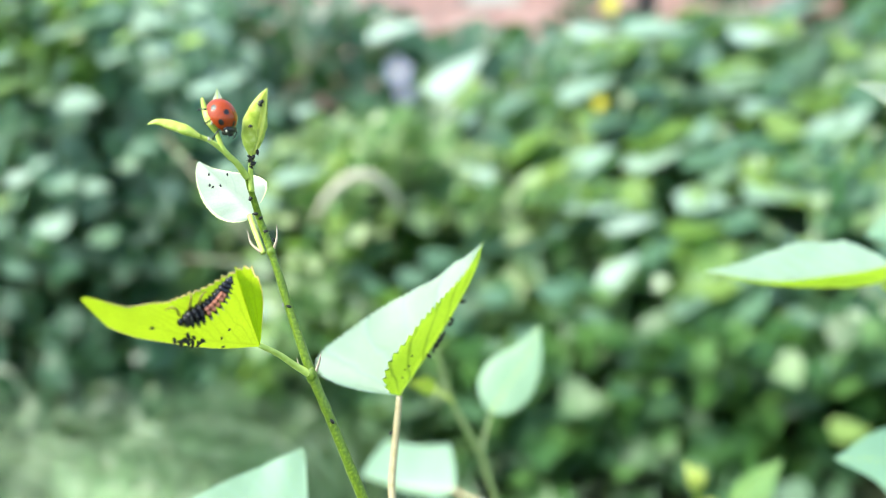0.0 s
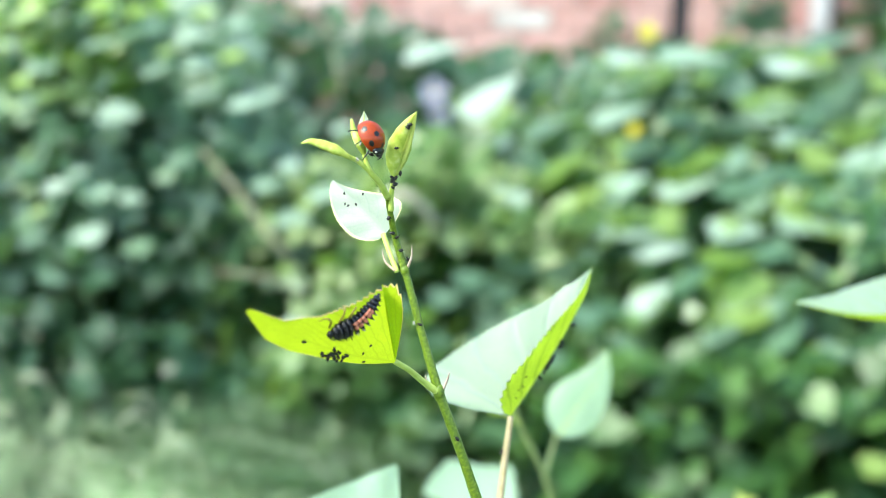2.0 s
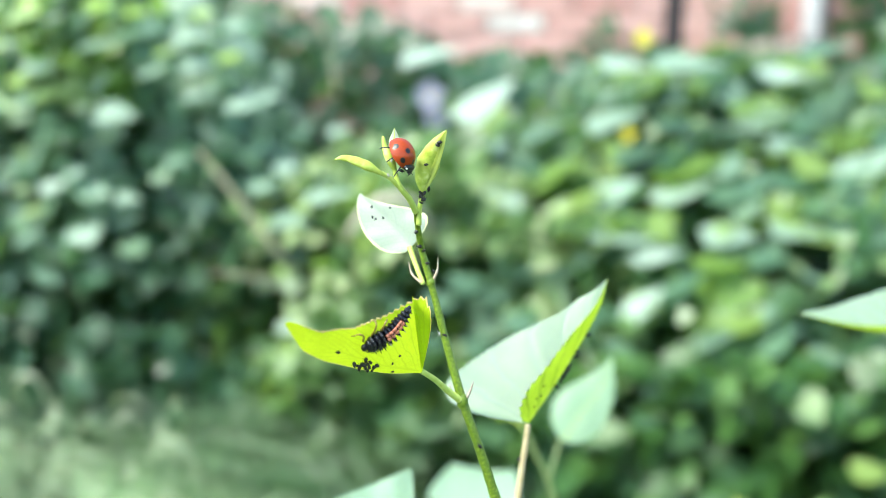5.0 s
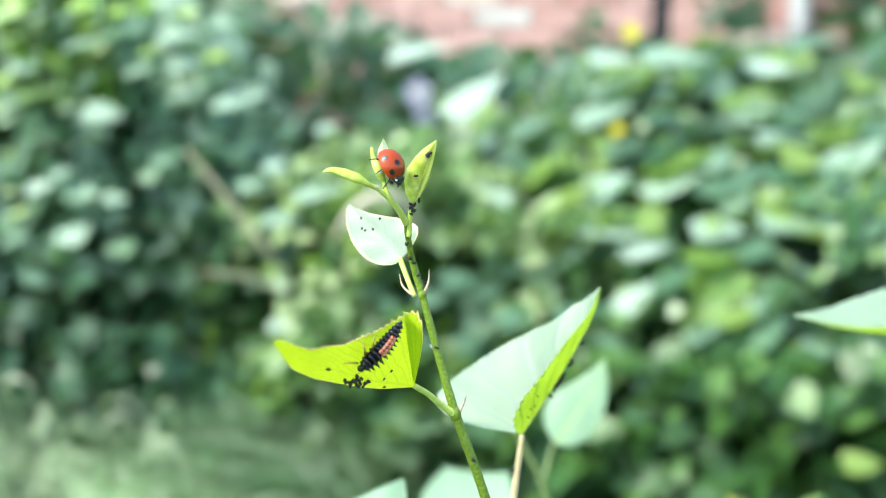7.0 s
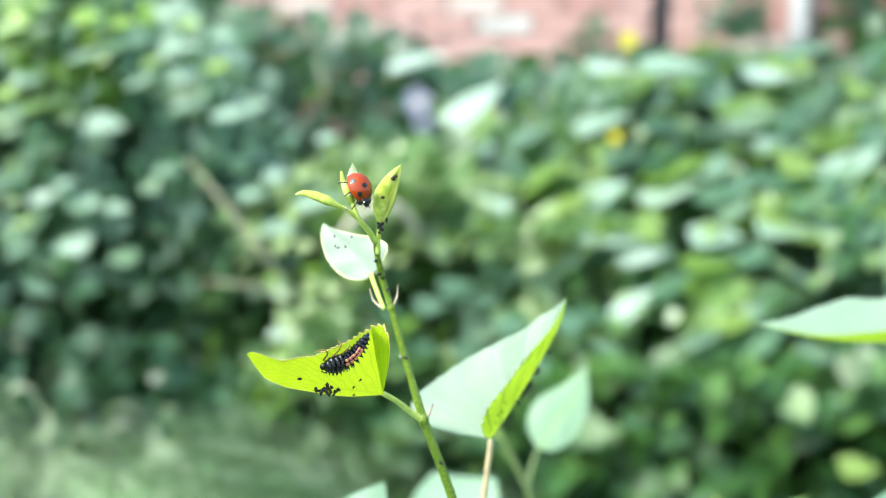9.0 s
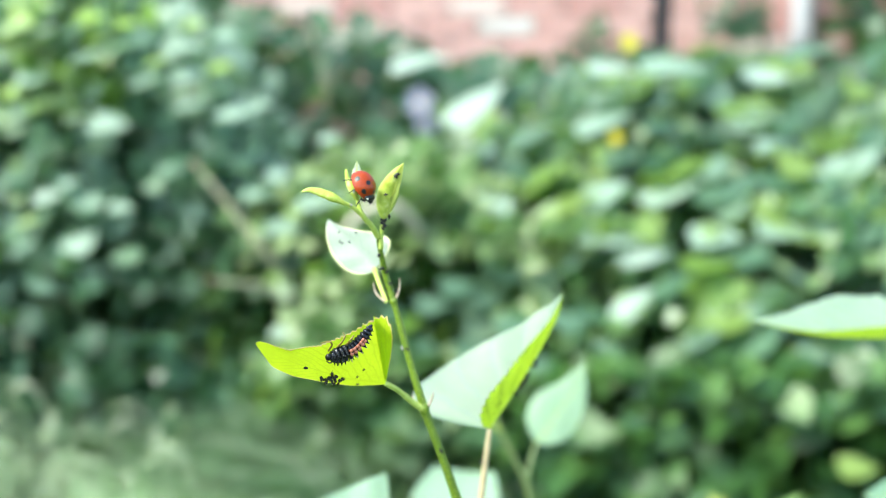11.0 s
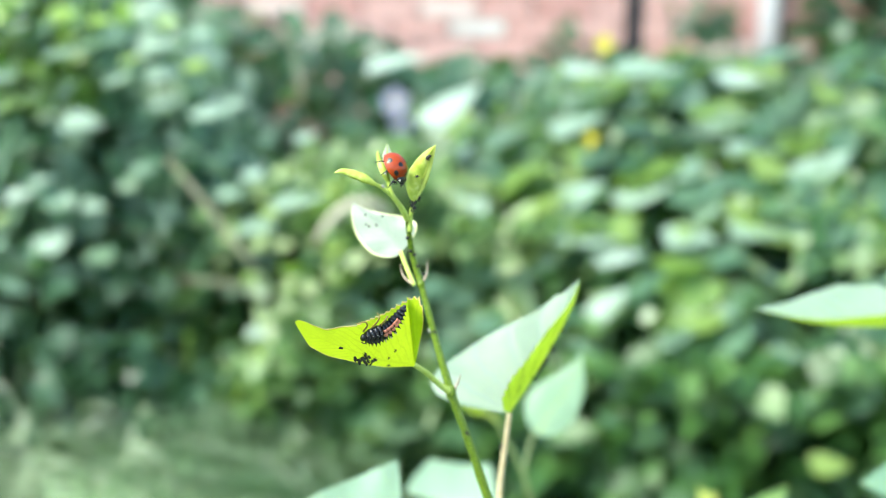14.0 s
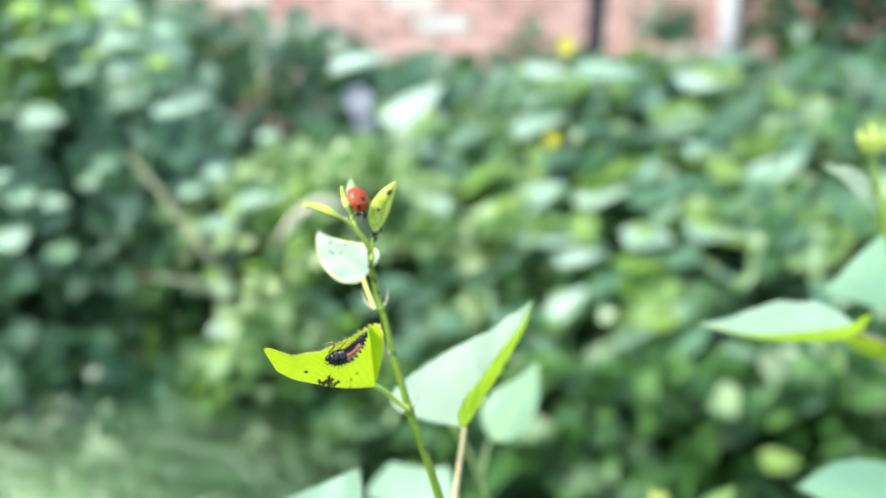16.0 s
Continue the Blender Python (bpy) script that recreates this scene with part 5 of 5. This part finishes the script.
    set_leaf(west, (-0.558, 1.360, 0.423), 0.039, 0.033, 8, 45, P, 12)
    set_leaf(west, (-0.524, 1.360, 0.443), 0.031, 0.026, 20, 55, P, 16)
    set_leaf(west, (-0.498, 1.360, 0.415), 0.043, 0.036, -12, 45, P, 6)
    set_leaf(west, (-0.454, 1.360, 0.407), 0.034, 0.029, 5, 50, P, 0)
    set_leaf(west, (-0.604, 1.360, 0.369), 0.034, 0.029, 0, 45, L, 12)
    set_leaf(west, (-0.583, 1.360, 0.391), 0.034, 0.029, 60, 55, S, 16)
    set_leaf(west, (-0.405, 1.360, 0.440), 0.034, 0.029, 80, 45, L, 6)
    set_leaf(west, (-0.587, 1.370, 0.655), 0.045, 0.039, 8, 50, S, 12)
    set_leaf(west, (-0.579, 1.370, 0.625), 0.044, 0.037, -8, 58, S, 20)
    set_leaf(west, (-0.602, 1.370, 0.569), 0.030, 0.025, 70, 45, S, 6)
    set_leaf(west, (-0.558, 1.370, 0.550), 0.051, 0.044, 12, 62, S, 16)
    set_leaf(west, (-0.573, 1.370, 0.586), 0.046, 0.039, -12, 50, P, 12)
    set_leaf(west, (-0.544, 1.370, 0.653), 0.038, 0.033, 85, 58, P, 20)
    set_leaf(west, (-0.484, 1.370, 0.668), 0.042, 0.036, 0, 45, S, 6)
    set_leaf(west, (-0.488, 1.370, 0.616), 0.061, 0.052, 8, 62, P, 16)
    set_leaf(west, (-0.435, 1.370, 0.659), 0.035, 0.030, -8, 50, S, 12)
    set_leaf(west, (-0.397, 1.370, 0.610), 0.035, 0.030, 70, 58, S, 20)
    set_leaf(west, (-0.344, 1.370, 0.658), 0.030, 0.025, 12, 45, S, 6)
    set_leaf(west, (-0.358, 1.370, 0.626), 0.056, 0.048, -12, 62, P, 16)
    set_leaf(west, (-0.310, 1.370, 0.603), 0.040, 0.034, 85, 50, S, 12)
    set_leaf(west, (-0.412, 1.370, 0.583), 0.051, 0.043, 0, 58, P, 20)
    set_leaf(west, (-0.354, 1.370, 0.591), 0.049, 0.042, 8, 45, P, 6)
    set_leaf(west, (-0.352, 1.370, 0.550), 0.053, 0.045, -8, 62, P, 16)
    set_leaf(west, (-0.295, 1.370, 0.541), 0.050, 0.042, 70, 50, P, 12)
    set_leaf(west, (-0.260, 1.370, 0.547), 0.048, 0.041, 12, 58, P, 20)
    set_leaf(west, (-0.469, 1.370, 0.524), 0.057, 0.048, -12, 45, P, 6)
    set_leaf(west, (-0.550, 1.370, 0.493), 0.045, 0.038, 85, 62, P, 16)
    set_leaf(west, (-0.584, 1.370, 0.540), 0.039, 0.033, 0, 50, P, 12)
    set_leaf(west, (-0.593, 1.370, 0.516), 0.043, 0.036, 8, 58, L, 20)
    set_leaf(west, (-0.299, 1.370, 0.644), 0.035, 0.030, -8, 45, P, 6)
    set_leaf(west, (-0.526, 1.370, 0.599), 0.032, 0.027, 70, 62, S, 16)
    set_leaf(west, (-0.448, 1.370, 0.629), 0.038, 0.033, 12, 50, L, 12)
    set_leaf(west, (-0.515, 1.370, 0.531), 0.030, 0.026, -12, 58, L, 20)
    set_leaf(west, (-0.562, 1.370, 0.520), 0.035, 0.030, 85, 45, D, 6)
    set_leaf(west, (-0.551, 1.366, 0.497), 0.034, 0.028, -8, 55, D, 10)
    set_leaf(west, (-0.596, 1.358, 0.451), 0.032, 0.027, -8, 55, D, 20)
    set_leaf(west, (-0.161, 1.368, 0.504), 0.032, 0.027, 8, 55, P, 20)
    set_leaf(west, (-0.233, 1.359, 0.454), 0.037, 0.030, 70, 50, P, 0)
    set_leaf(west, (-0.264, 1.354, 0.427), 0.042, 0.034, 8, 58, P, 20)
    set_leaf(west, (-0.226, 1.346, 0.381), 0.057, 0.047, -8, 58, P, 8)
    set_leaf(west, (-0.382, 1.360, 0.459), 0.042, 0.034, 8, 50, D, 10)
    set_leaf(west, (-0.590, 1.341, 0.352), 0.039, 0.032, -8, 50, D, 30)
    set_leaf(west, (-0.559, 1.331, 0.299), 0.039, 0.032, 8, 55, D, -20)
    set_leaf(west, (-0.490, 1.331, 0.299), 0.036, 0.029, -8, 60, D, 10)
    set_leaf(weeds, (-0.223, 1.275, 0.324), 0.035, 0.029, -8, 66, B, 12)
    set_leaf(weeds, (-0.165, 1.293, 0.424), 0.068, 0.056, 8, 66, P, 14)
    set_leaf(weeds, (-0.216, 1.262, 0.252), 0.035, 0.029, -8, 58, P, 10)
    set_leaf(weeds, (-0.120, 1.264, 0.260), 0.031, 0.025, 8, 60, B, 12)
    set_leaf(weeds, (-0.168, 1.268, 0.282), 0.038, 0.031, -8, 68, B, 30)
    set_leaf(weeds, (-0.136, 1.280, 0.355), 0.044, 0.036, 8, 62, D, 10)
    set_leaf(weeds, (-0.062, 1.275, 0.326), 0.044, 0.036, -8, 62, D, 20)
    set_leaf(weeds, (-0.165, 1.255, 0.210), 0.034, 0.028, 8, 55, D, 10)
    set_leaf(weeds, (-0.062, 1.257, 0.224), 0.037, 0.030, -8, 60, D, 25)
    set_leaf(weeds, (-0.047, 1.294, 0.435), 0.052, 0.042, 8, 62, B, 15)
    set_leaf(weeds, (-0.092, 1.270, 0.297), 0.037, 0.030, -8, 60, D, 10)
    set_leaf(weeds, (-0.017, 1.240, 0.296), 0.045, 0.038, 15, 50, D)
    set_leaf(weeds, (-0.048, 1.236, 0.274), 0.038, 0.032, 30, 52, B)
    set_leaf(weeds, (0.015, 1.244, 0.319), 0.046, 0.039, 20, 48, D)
    set_leaf(weeds, (-0.028, 1.230, 0.242), 0.038, 0.032, -10, 50, D)
    set_leaf(weeds, (0.087, 1.235, 0.271), 0.048, 0.040, 25, 50, D)
    set_leaf(weeds, (0.164, 1.236, 0.275), 0.050, 0.043, 30, 50, D)
    set_leaf(weeds, (-0.102, 1.246, 0.333), 0.038, 0.032, 20, 55, B)
    set_leaf(weeds, (-0.068, 1.238, 0.286), 0.033, 0.028, 10, 50, D)
    set_leaf(weeds, (0.033, 1.230, 0.239), 0.040, 0.034, 30, 50, D)
    set_leaf(weeds, (0.213, 1.228, 0.232), 0.050, 0.043, -20, 45, D)
    set_leaf(weeds, (0.127, 1.226, 0.218), 0.043, 0.037, 35, 50, D)
    # tint by height: bright above, dim below, light and shade in the colour
    for k in range(260):
        x, z = rng.uniform(-1.05, -0.2), rng.uniform(0.34, 0.8)
        if z < west_top(x, 1.3):
            s = rng.uniform(0.03, 0.05)
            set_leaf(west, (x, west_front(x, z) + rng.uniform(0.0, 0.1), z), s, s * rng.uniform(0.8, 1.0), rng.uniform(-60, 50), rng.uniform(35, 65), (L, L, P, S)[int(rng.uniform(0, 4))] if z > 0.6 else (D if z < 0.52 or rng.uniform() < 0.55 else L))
    # the lowest bank leaves borrow the dark ivy tint as painted shade
    for k in range(300):
        x, y = rng.uniform(0.0, 1.1), 1.12 + 0.85 * rng.uniform() ** 1.3
        s = rng.uniform(0.045, 0.08)
        z = east_top(x, y) + rng.uniform(-0.03, 0.015)
        if z > 0.2 and noise.noise(Vector((x * 9, y * 9, z * 9))) > -0.12:
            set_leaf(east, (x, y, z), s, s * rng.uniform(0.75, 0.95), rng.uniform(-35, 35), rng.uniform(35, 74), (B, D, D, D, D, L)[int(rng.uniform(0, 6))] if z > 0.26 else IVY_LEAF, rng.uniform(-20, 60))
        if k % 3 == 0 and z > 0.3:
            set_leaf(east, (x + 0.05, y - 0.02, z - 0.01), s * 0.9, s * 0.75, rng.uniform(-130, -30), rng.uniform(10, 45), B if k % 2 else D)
    return west, east


garden()


STRAW = stalk_material("straw", [(0.3, (0.28, 0.26, 0.19)), (0.7, (0.46, 0.43, 0.33))], 0.8, 100.0, 0.4, 0.001)


def twig(points, radii, label, material=TWIG):
    bm = tube(bmesh.new(), points, radii, 24, 8, 0.2)
    tagged(part("twig", bm, material), label, "twig")


twig([(-0.305, 1.172, 0.4887), (-0.2684, 1.1645, 0.4462), (-0.2352, 1.157, 0.4037), (-0.202, 1.1685, 0.3541), (-0.2489, 1.5569, 0.1957), (-0.2773, 1.7746, -0.0092)], (0.002, 0.0028, 0.003, 0.0028, 0.002, 0.002), "bare tan twig leaning in the shrub")
twig([(-0.2262, 1.6405, 0.6699), (-0.2072, 1.6311, 0.6162), (-0.1926, 1.6169, 0.5357), (-0.2027, 1.7546, 0.4533), (-0.2204, 1.8975, 0.1116)], (0.0012, 0.0016, 0.002, 0.002, 0.002), "thin grey twig rising from the shrub")
twig([(-0.1332, 1.1756, 0.3834), (-0.108, 1.1714, 0.4178), (-0.0777, 1.1743, 0.4353), (-0.0516, 1.1827, 0.4258), (-0.0296, 1.2069, 0.3913), (-0.0374, 1.6187, 0.2498), (-0.0389, 1.7751, -0.0167)], (0.003, 0.0062, 0.007, 0.006, 0.004, 0.003, 0.003), "dry arched straw-coloured stalk", STRAW)
twig([(-0.4625, 1.4543, 0.3626), (-0.4096, 1.443, 0.3559), (-0.364, 1.4397, 0.3371), (-0.3533, 1.586, 0.2452), (-0.3618, 1.7373, 0.0671)], (0.0012, 0.002, 0.0025, 0.0025, 0.0025), "thin dry twig in the shrub")
twig([(-0.3007, 1.1961, 0.3374), (-0.266, 1.1956, 0.3347), (-0.2211, 1.2139, 0.3238), (-0.2337, 1.5764, 0.1909), (-0.2458, 1.7746, -0.0092)], (0.0013, 0.002, 0.0018, 0.0015, 0.0015), "pale broken twig among the weeds")


def petal(bm, c, a, long, wide, lift, face):
    x = way(math.cos(a), math.sin(a), 0)
    y = way(-math.sin(a), math.cos(a), 0)
    f = Vector(face)
    g = []
    for i in range(6):
        s = i / 5
        w = wide * math.sin(math.pi * (0.12 + 0.78 * s)) ** 0.8
        g.append([bm.verts.new(Vector(c) + x * long * s + y * w * j + f * lift * (s * s - 0.4 * j * j)) for j in (-1, -0.5, 0, 0.5, 1)])
    for p, q in zip(g, g[1:]):
        for j in range(4):
            bm.faces.new((p[j], p[j + 1], q[j + 1], q[j]))
    return bm


LILAC = leaf_material("petal_lilac", (0.30, 0.30, 0.42), (0.34, 0.33, 0.46), 0.35, 0.6)
YELLOW = leaf_material("petal_yellow", (0.70, 0.62, 0.08), (0.8, 0.72, 0.1), 0.35, 0.5)


def flower(name, place, n, long, wide, material, label, stalk_to, turn=0.2):
    f = empty(name, place, label, "flower")
    part("flower_stalk", tube(bmesh.new(), [Vector(place) + Vector((0, 0.01, 0)), (Vector(place) + Vector(stalk_to)) / 2 + Vector((0.02, 0.03, 0)), stalk_to], (0.0014, 0.0018, 0.0022), 16, 6), VINE, f)
    for k in range(n):
        part("petal", petal(bmesh.new(), place, turn + math.tau * k / n, long, wide, 0.008, way(0, 0.3, 0.9)), material, f)
    part("flower_heart", ball(bmesh.new(), place, (0.004, 0.004, 0.004)), YELLOW, f)


def at_ground(p, dx=0.02):
    return (p[0] + dx, p[1] + 0.08, 0.0)


for nm, p, n, lo, wi, mt, lb in (("lilac_flower", (-0.0417, 1.5176, 0.5485), 5, 0.022, 0.011, LILAC, "lilac garden flower among leaves"), ("lilac_flower", (-0.0311, 1.5323, 0.5167), 5, 0.020, 0.010, LILAC, "lilac garden flower among leaves"),
                                 ("yellow_flower", (0.2629, 1.4515, 0.6344), 6, 0.013, 0.006, YELLOW, "small yellow flower above the shrub"), ("yellow_flower", (0.2487, 1.4577, 0.4969), 6, 0.010, 0.006, YELLOW, "small yellow flower in the shrub")):
    flower(nm, p, n, lo, wi, mt, lb, at_ground(p))


def post_and_pipe():
    DARKM = grained("black_paint", [(0.3, (0.012, 0.013, 0.016)), (0.8, (0.03, 0.03, 0.035))], 60.0, 0.5, 0.2, 0.001)
    PIPEM = grained("weathered_white_plastic", [(0.3, (0.48, 0.48, 0.50)), (0.8, (0.64, 0.64, 0.67))], 30.0, 0.45, 0.15, 0.001)
    x, y = 0.486, 2.3
    post = empty("fence_post", (x, y, 0), "black painted metal fence post", "post")
    bm = bmesh.new()
    bmesh.ops.create_cube(bm, size=1, matrix=Matrix.Translation((x, y, 0.6)) @ Matrix.Diagonal((0.036, 0.036, 1.2, 1)))
    bmesh.ops.bevel(bm, geom=list(bm.edges), offset=0.004, segments=2, affect="EDGES")
    part("shaft", bm, DARKM, post, smooth=False)
    bm = bmesh.new()
    bmesh.ops.create_cube(bm, size=1, matrix=Matrix.Translation((x, y, 1.206)) @ Matrix.Diagonal((0.042, 0.042, 0.014, 1)))
    bmesh.ops.bevel(bm, geom=list(bm.edges), offset=0.003, segments=2, affect="EDGES")
    part("cap", bm, DARKM, post, smooth=False)
    x = 1.3642
    pipe = empty("downpipe", (x, WALL_Y - 0.07, 0), "weathered white plastic downpipe on the brick wall", "pipe")
    part("tube", tube(bmesh.new(), [(x, WALL_Y - 0.07, 0), (x, WALL_Y - 0.07, 1.0), (x, WALL_Y - 0.07, 2.0)], (0.041, 0.041, 0.041), 6, 24), PIPEM, pipe)
    for z in (0.75, 1.7):
        part("bracket", tube(bmesh.new(), [(x, WALL_Y - 0.07, z - 0.015), (x, WALL_Y - 0.07, z + 0.015)], (0.047, 0.047), 2, 24), PIPEM, pipe)


post_and_pipe()


def lawn():
    rng = np.random.default_rng(11)
    n = 60000
    v, f = [], []
    tufts = [(rng.uniform(-1.7, -0.25), rng.uniform(0.9, 2.0)) for _ in range(260)]
    for k in range(n):
        wide = 1.0
        if k < 18000:
            x, y = rng.uniform(-1.9, -0.1), rng.uniform(0.75, 2.2)
            h = rng.uniform(0.05, 0.13)
        elif k < 34000:
            x, y = tufts[k % len(tufts)]
            x, y = x + rng.normal(0, 0.025), y + rng.normal(0, 0.025)
            h, wide = rng.uniform(0.08, 0.14 + 0.12 * (y > 1.3)), 1.5
        else:
            x, y = rng.normal(-0.4, 1.7), rng.normal(0.0, 0.9)
            h = rng.uniform(0.05, 0.13)
        fade = 0.35 * noise.noise(Vector((x * 1.6, y * 1.6, 9))) + rng.uniform(-0.2, 0.2)
        if k < 34000 and (abs(x + 0.95) > 0.72 + fade or abs(y - 1.45) > 0.62 + fade) and rng.uniform() < 0.85:
            continue
        if k < 34000 and x > -0.25 * y + rng.uniform(-0.08, 0.08) or k >= 34000 and y > 1.0 + fade * 1.5:
            continue
        a = rng.uniform(0, math.tau)
        w = rng.uniform(0.001, 0.002) * wide
        bend = rng.uniform(0.5, 1.6) * h
        dx, dy = math.cos(a), math.sin(a)
        k0 = len(v)
        for s in (0, 0.4, 0.75):
            cx, cy, cz = x + dx * bend * s * s, y + dy * bend * s * s, h * s * (1 - 0.25 * s) - 0.01
            ww = w * (1 - 0.7 * s)
            v += [(cx - dy * ww, cy + dx * ww, cz), (cx + dy * ww, cy - dx * ww, cz)]
        v.append((x + dx * bend, y + dy * bend, h * 0.75 - 0.01))
        f += [(k0, k0 + 1, k0 + 3, k0 + 2), (k0 + 2, k0 + 3, k0 + 5, k0 + 4), (k0 + 4, k0 + 5, k0 + 6)]
    me = bpy.data.meshes.new("grass")
    me.from_pydata(v, [], f)
    me.materials.append(GRASS)
    tagged(new("grass", me), "pale uncut grass in front of the shrubs", "grass", kind="stuff")


# Darker than the lawn: shade by the climber is put into the colour.
MEADOW = foliage_material("tall_grass_blades", [(0.0, (0.048, 0.109, 0.048)), (0.5, (0.109, 0.199, 0.096)), (0.8, (0.220, 0.314, 0.185)), (1.0, (0.424, 0.478, 0.369))], (0.3, 0.5, 0.08), 0.35, 0.5, patches=(12.0, 0.6))


def tall_grass():
    """Long arching blades at the foot of the climber, thinning out towards the lawn."""
    rng = np.random.default_rng(31)
    v, f = [], []
    for k in range(15000):
        y = rng.uniform(1.0, 1.62)
        x = rng.uniform(-0.95, -0.03) * y
        if x / y > -0.06 + 0.07 * noise.noise(Vector((x * 7, y * 7, 3))) or y < 1.02 + 1.0 * max(0, -0.1 - x / y) + 0.1 * noise.noise(Vector((x * 5, y * 5, 6))):
            continue
        h = rng.uniform(0.08, 0.22 if x / y > -0.22 else 0.17)
        a = rng.normal(0.4, 0.9) + (math.pi if rng.uniform() < 0.4 else 0)
        w = rng.uniform(0.0012, 0.0028)
        reach = rng.uniform(0.4, 1.3) * h
        dx, dy = math.cos(a), 0.6 * math.sin(a)
        k0 = len(v)
        for q in (0, 0.3, 0.55, 0.8):
            cx, cy, cz = x + dx * reach * q * q, y + dy * reach * q * q, h * q * (1.55 - 0.8 * q) - 0.01
            ww = w * (1 - 0.6 * q)
            v += [(cx - dy * ww, cy + dx * ww, cz - 0.4 * ww), (cx + dy * ww, cy - dx * ww, cz + 0.4 * ww)]
        v.append((x + dx * reach, y + dy * reach, h * 0.72 - 0.01))
        f += [(k0, k0 + 1, k0 + 3, k0 + 2), (k0 + 2, k0 + 3, k0 + 5, k0 + 4), (k0 + 4, k0 + 5, k0 + 7, k0 + 6), (k0 + 6, k0 + 7, k0 + 8)]
    me = bpy.data.meshes.new("tall_grass")
    me.from_pydata(v, [], f)
    me.materials.append(MEADOW)
    tagged(new("tall_grass", me), "long arching green grass at the shrub's foot, tinted darker for shade", "grass", kind="stuff")


PLUME = foliage_material("seed_heads", [(0.0, (0.36, 0.50, 0.28)), (0.6, (0.54, 0.66, 0.42)), (1.0, (0.78, 0.82, 0.64))], (0.6, 0.72, 0.35), 0.35, 0.6)


def seed_heads():
    """Pale drooping plumes that stand above the grass."""
    rng = np.random.default_rng(21)
    bm = bmesh.new()
    for k in range(80):
        y = rng.uniform(0.95, 1.42)
        x, h = rng.uniform(-0.62, -0.24) * y, rng.uniform(0.07, 0.2)
        a = rng.uniform(0, math.tau)
        d = Vector((math.cos(a), 0.4 * math.sin(a), 0))
        base = Vector((x, y, 0))
        top = base + d * 0.03 + Vector((0, 0, h))
        tube(bm, [base, base + d * 0.008 + Vector((0, 0, h * 0.6)), top], (0.0009, 0.0008, 0.0007), 5, 4)
        n = rng.uniform(0.03, 0.07)
        tube(bm, [top, top + d * n * 0.5 + Vector((0, 0, 0.006)), top + d * n + Vector((0, 0, -0.012))], (0.001, rng.uniform(0.0014, 0.004), 0.0006), 6, 5)
    ob = part("seed_heads", bm, PLUME)
    tagged(ob, "pale drooping seed heads above the grass", "grass", kind="stuff")


lawn()
tall_grass()
seed_heads()


def motions():
    """The larva swings its front end as it feels its way over the leaf."""
    swing = [(0.0, 41), (1.0, 41), (1.5, 46), (2.5, 45), (3.0, 41), (3.5, 48), (4.2, 50), (5.2, 34), (6.3, 18), (7.5, 18), (8.0, 29), (8.5, 49), (9.2, 59), (10.3, 58), (11.5, 55), (12.0, 52), (12.5, 46), (13.5, 48), (14.0, 55), (14.5, 60), (15.5, 63), (16.0, 65)]
    for k, piece in enumerate(BENDING):
        walk(piece, [(t, bend_poses(a)[k]) for t, a in swing])


motions()
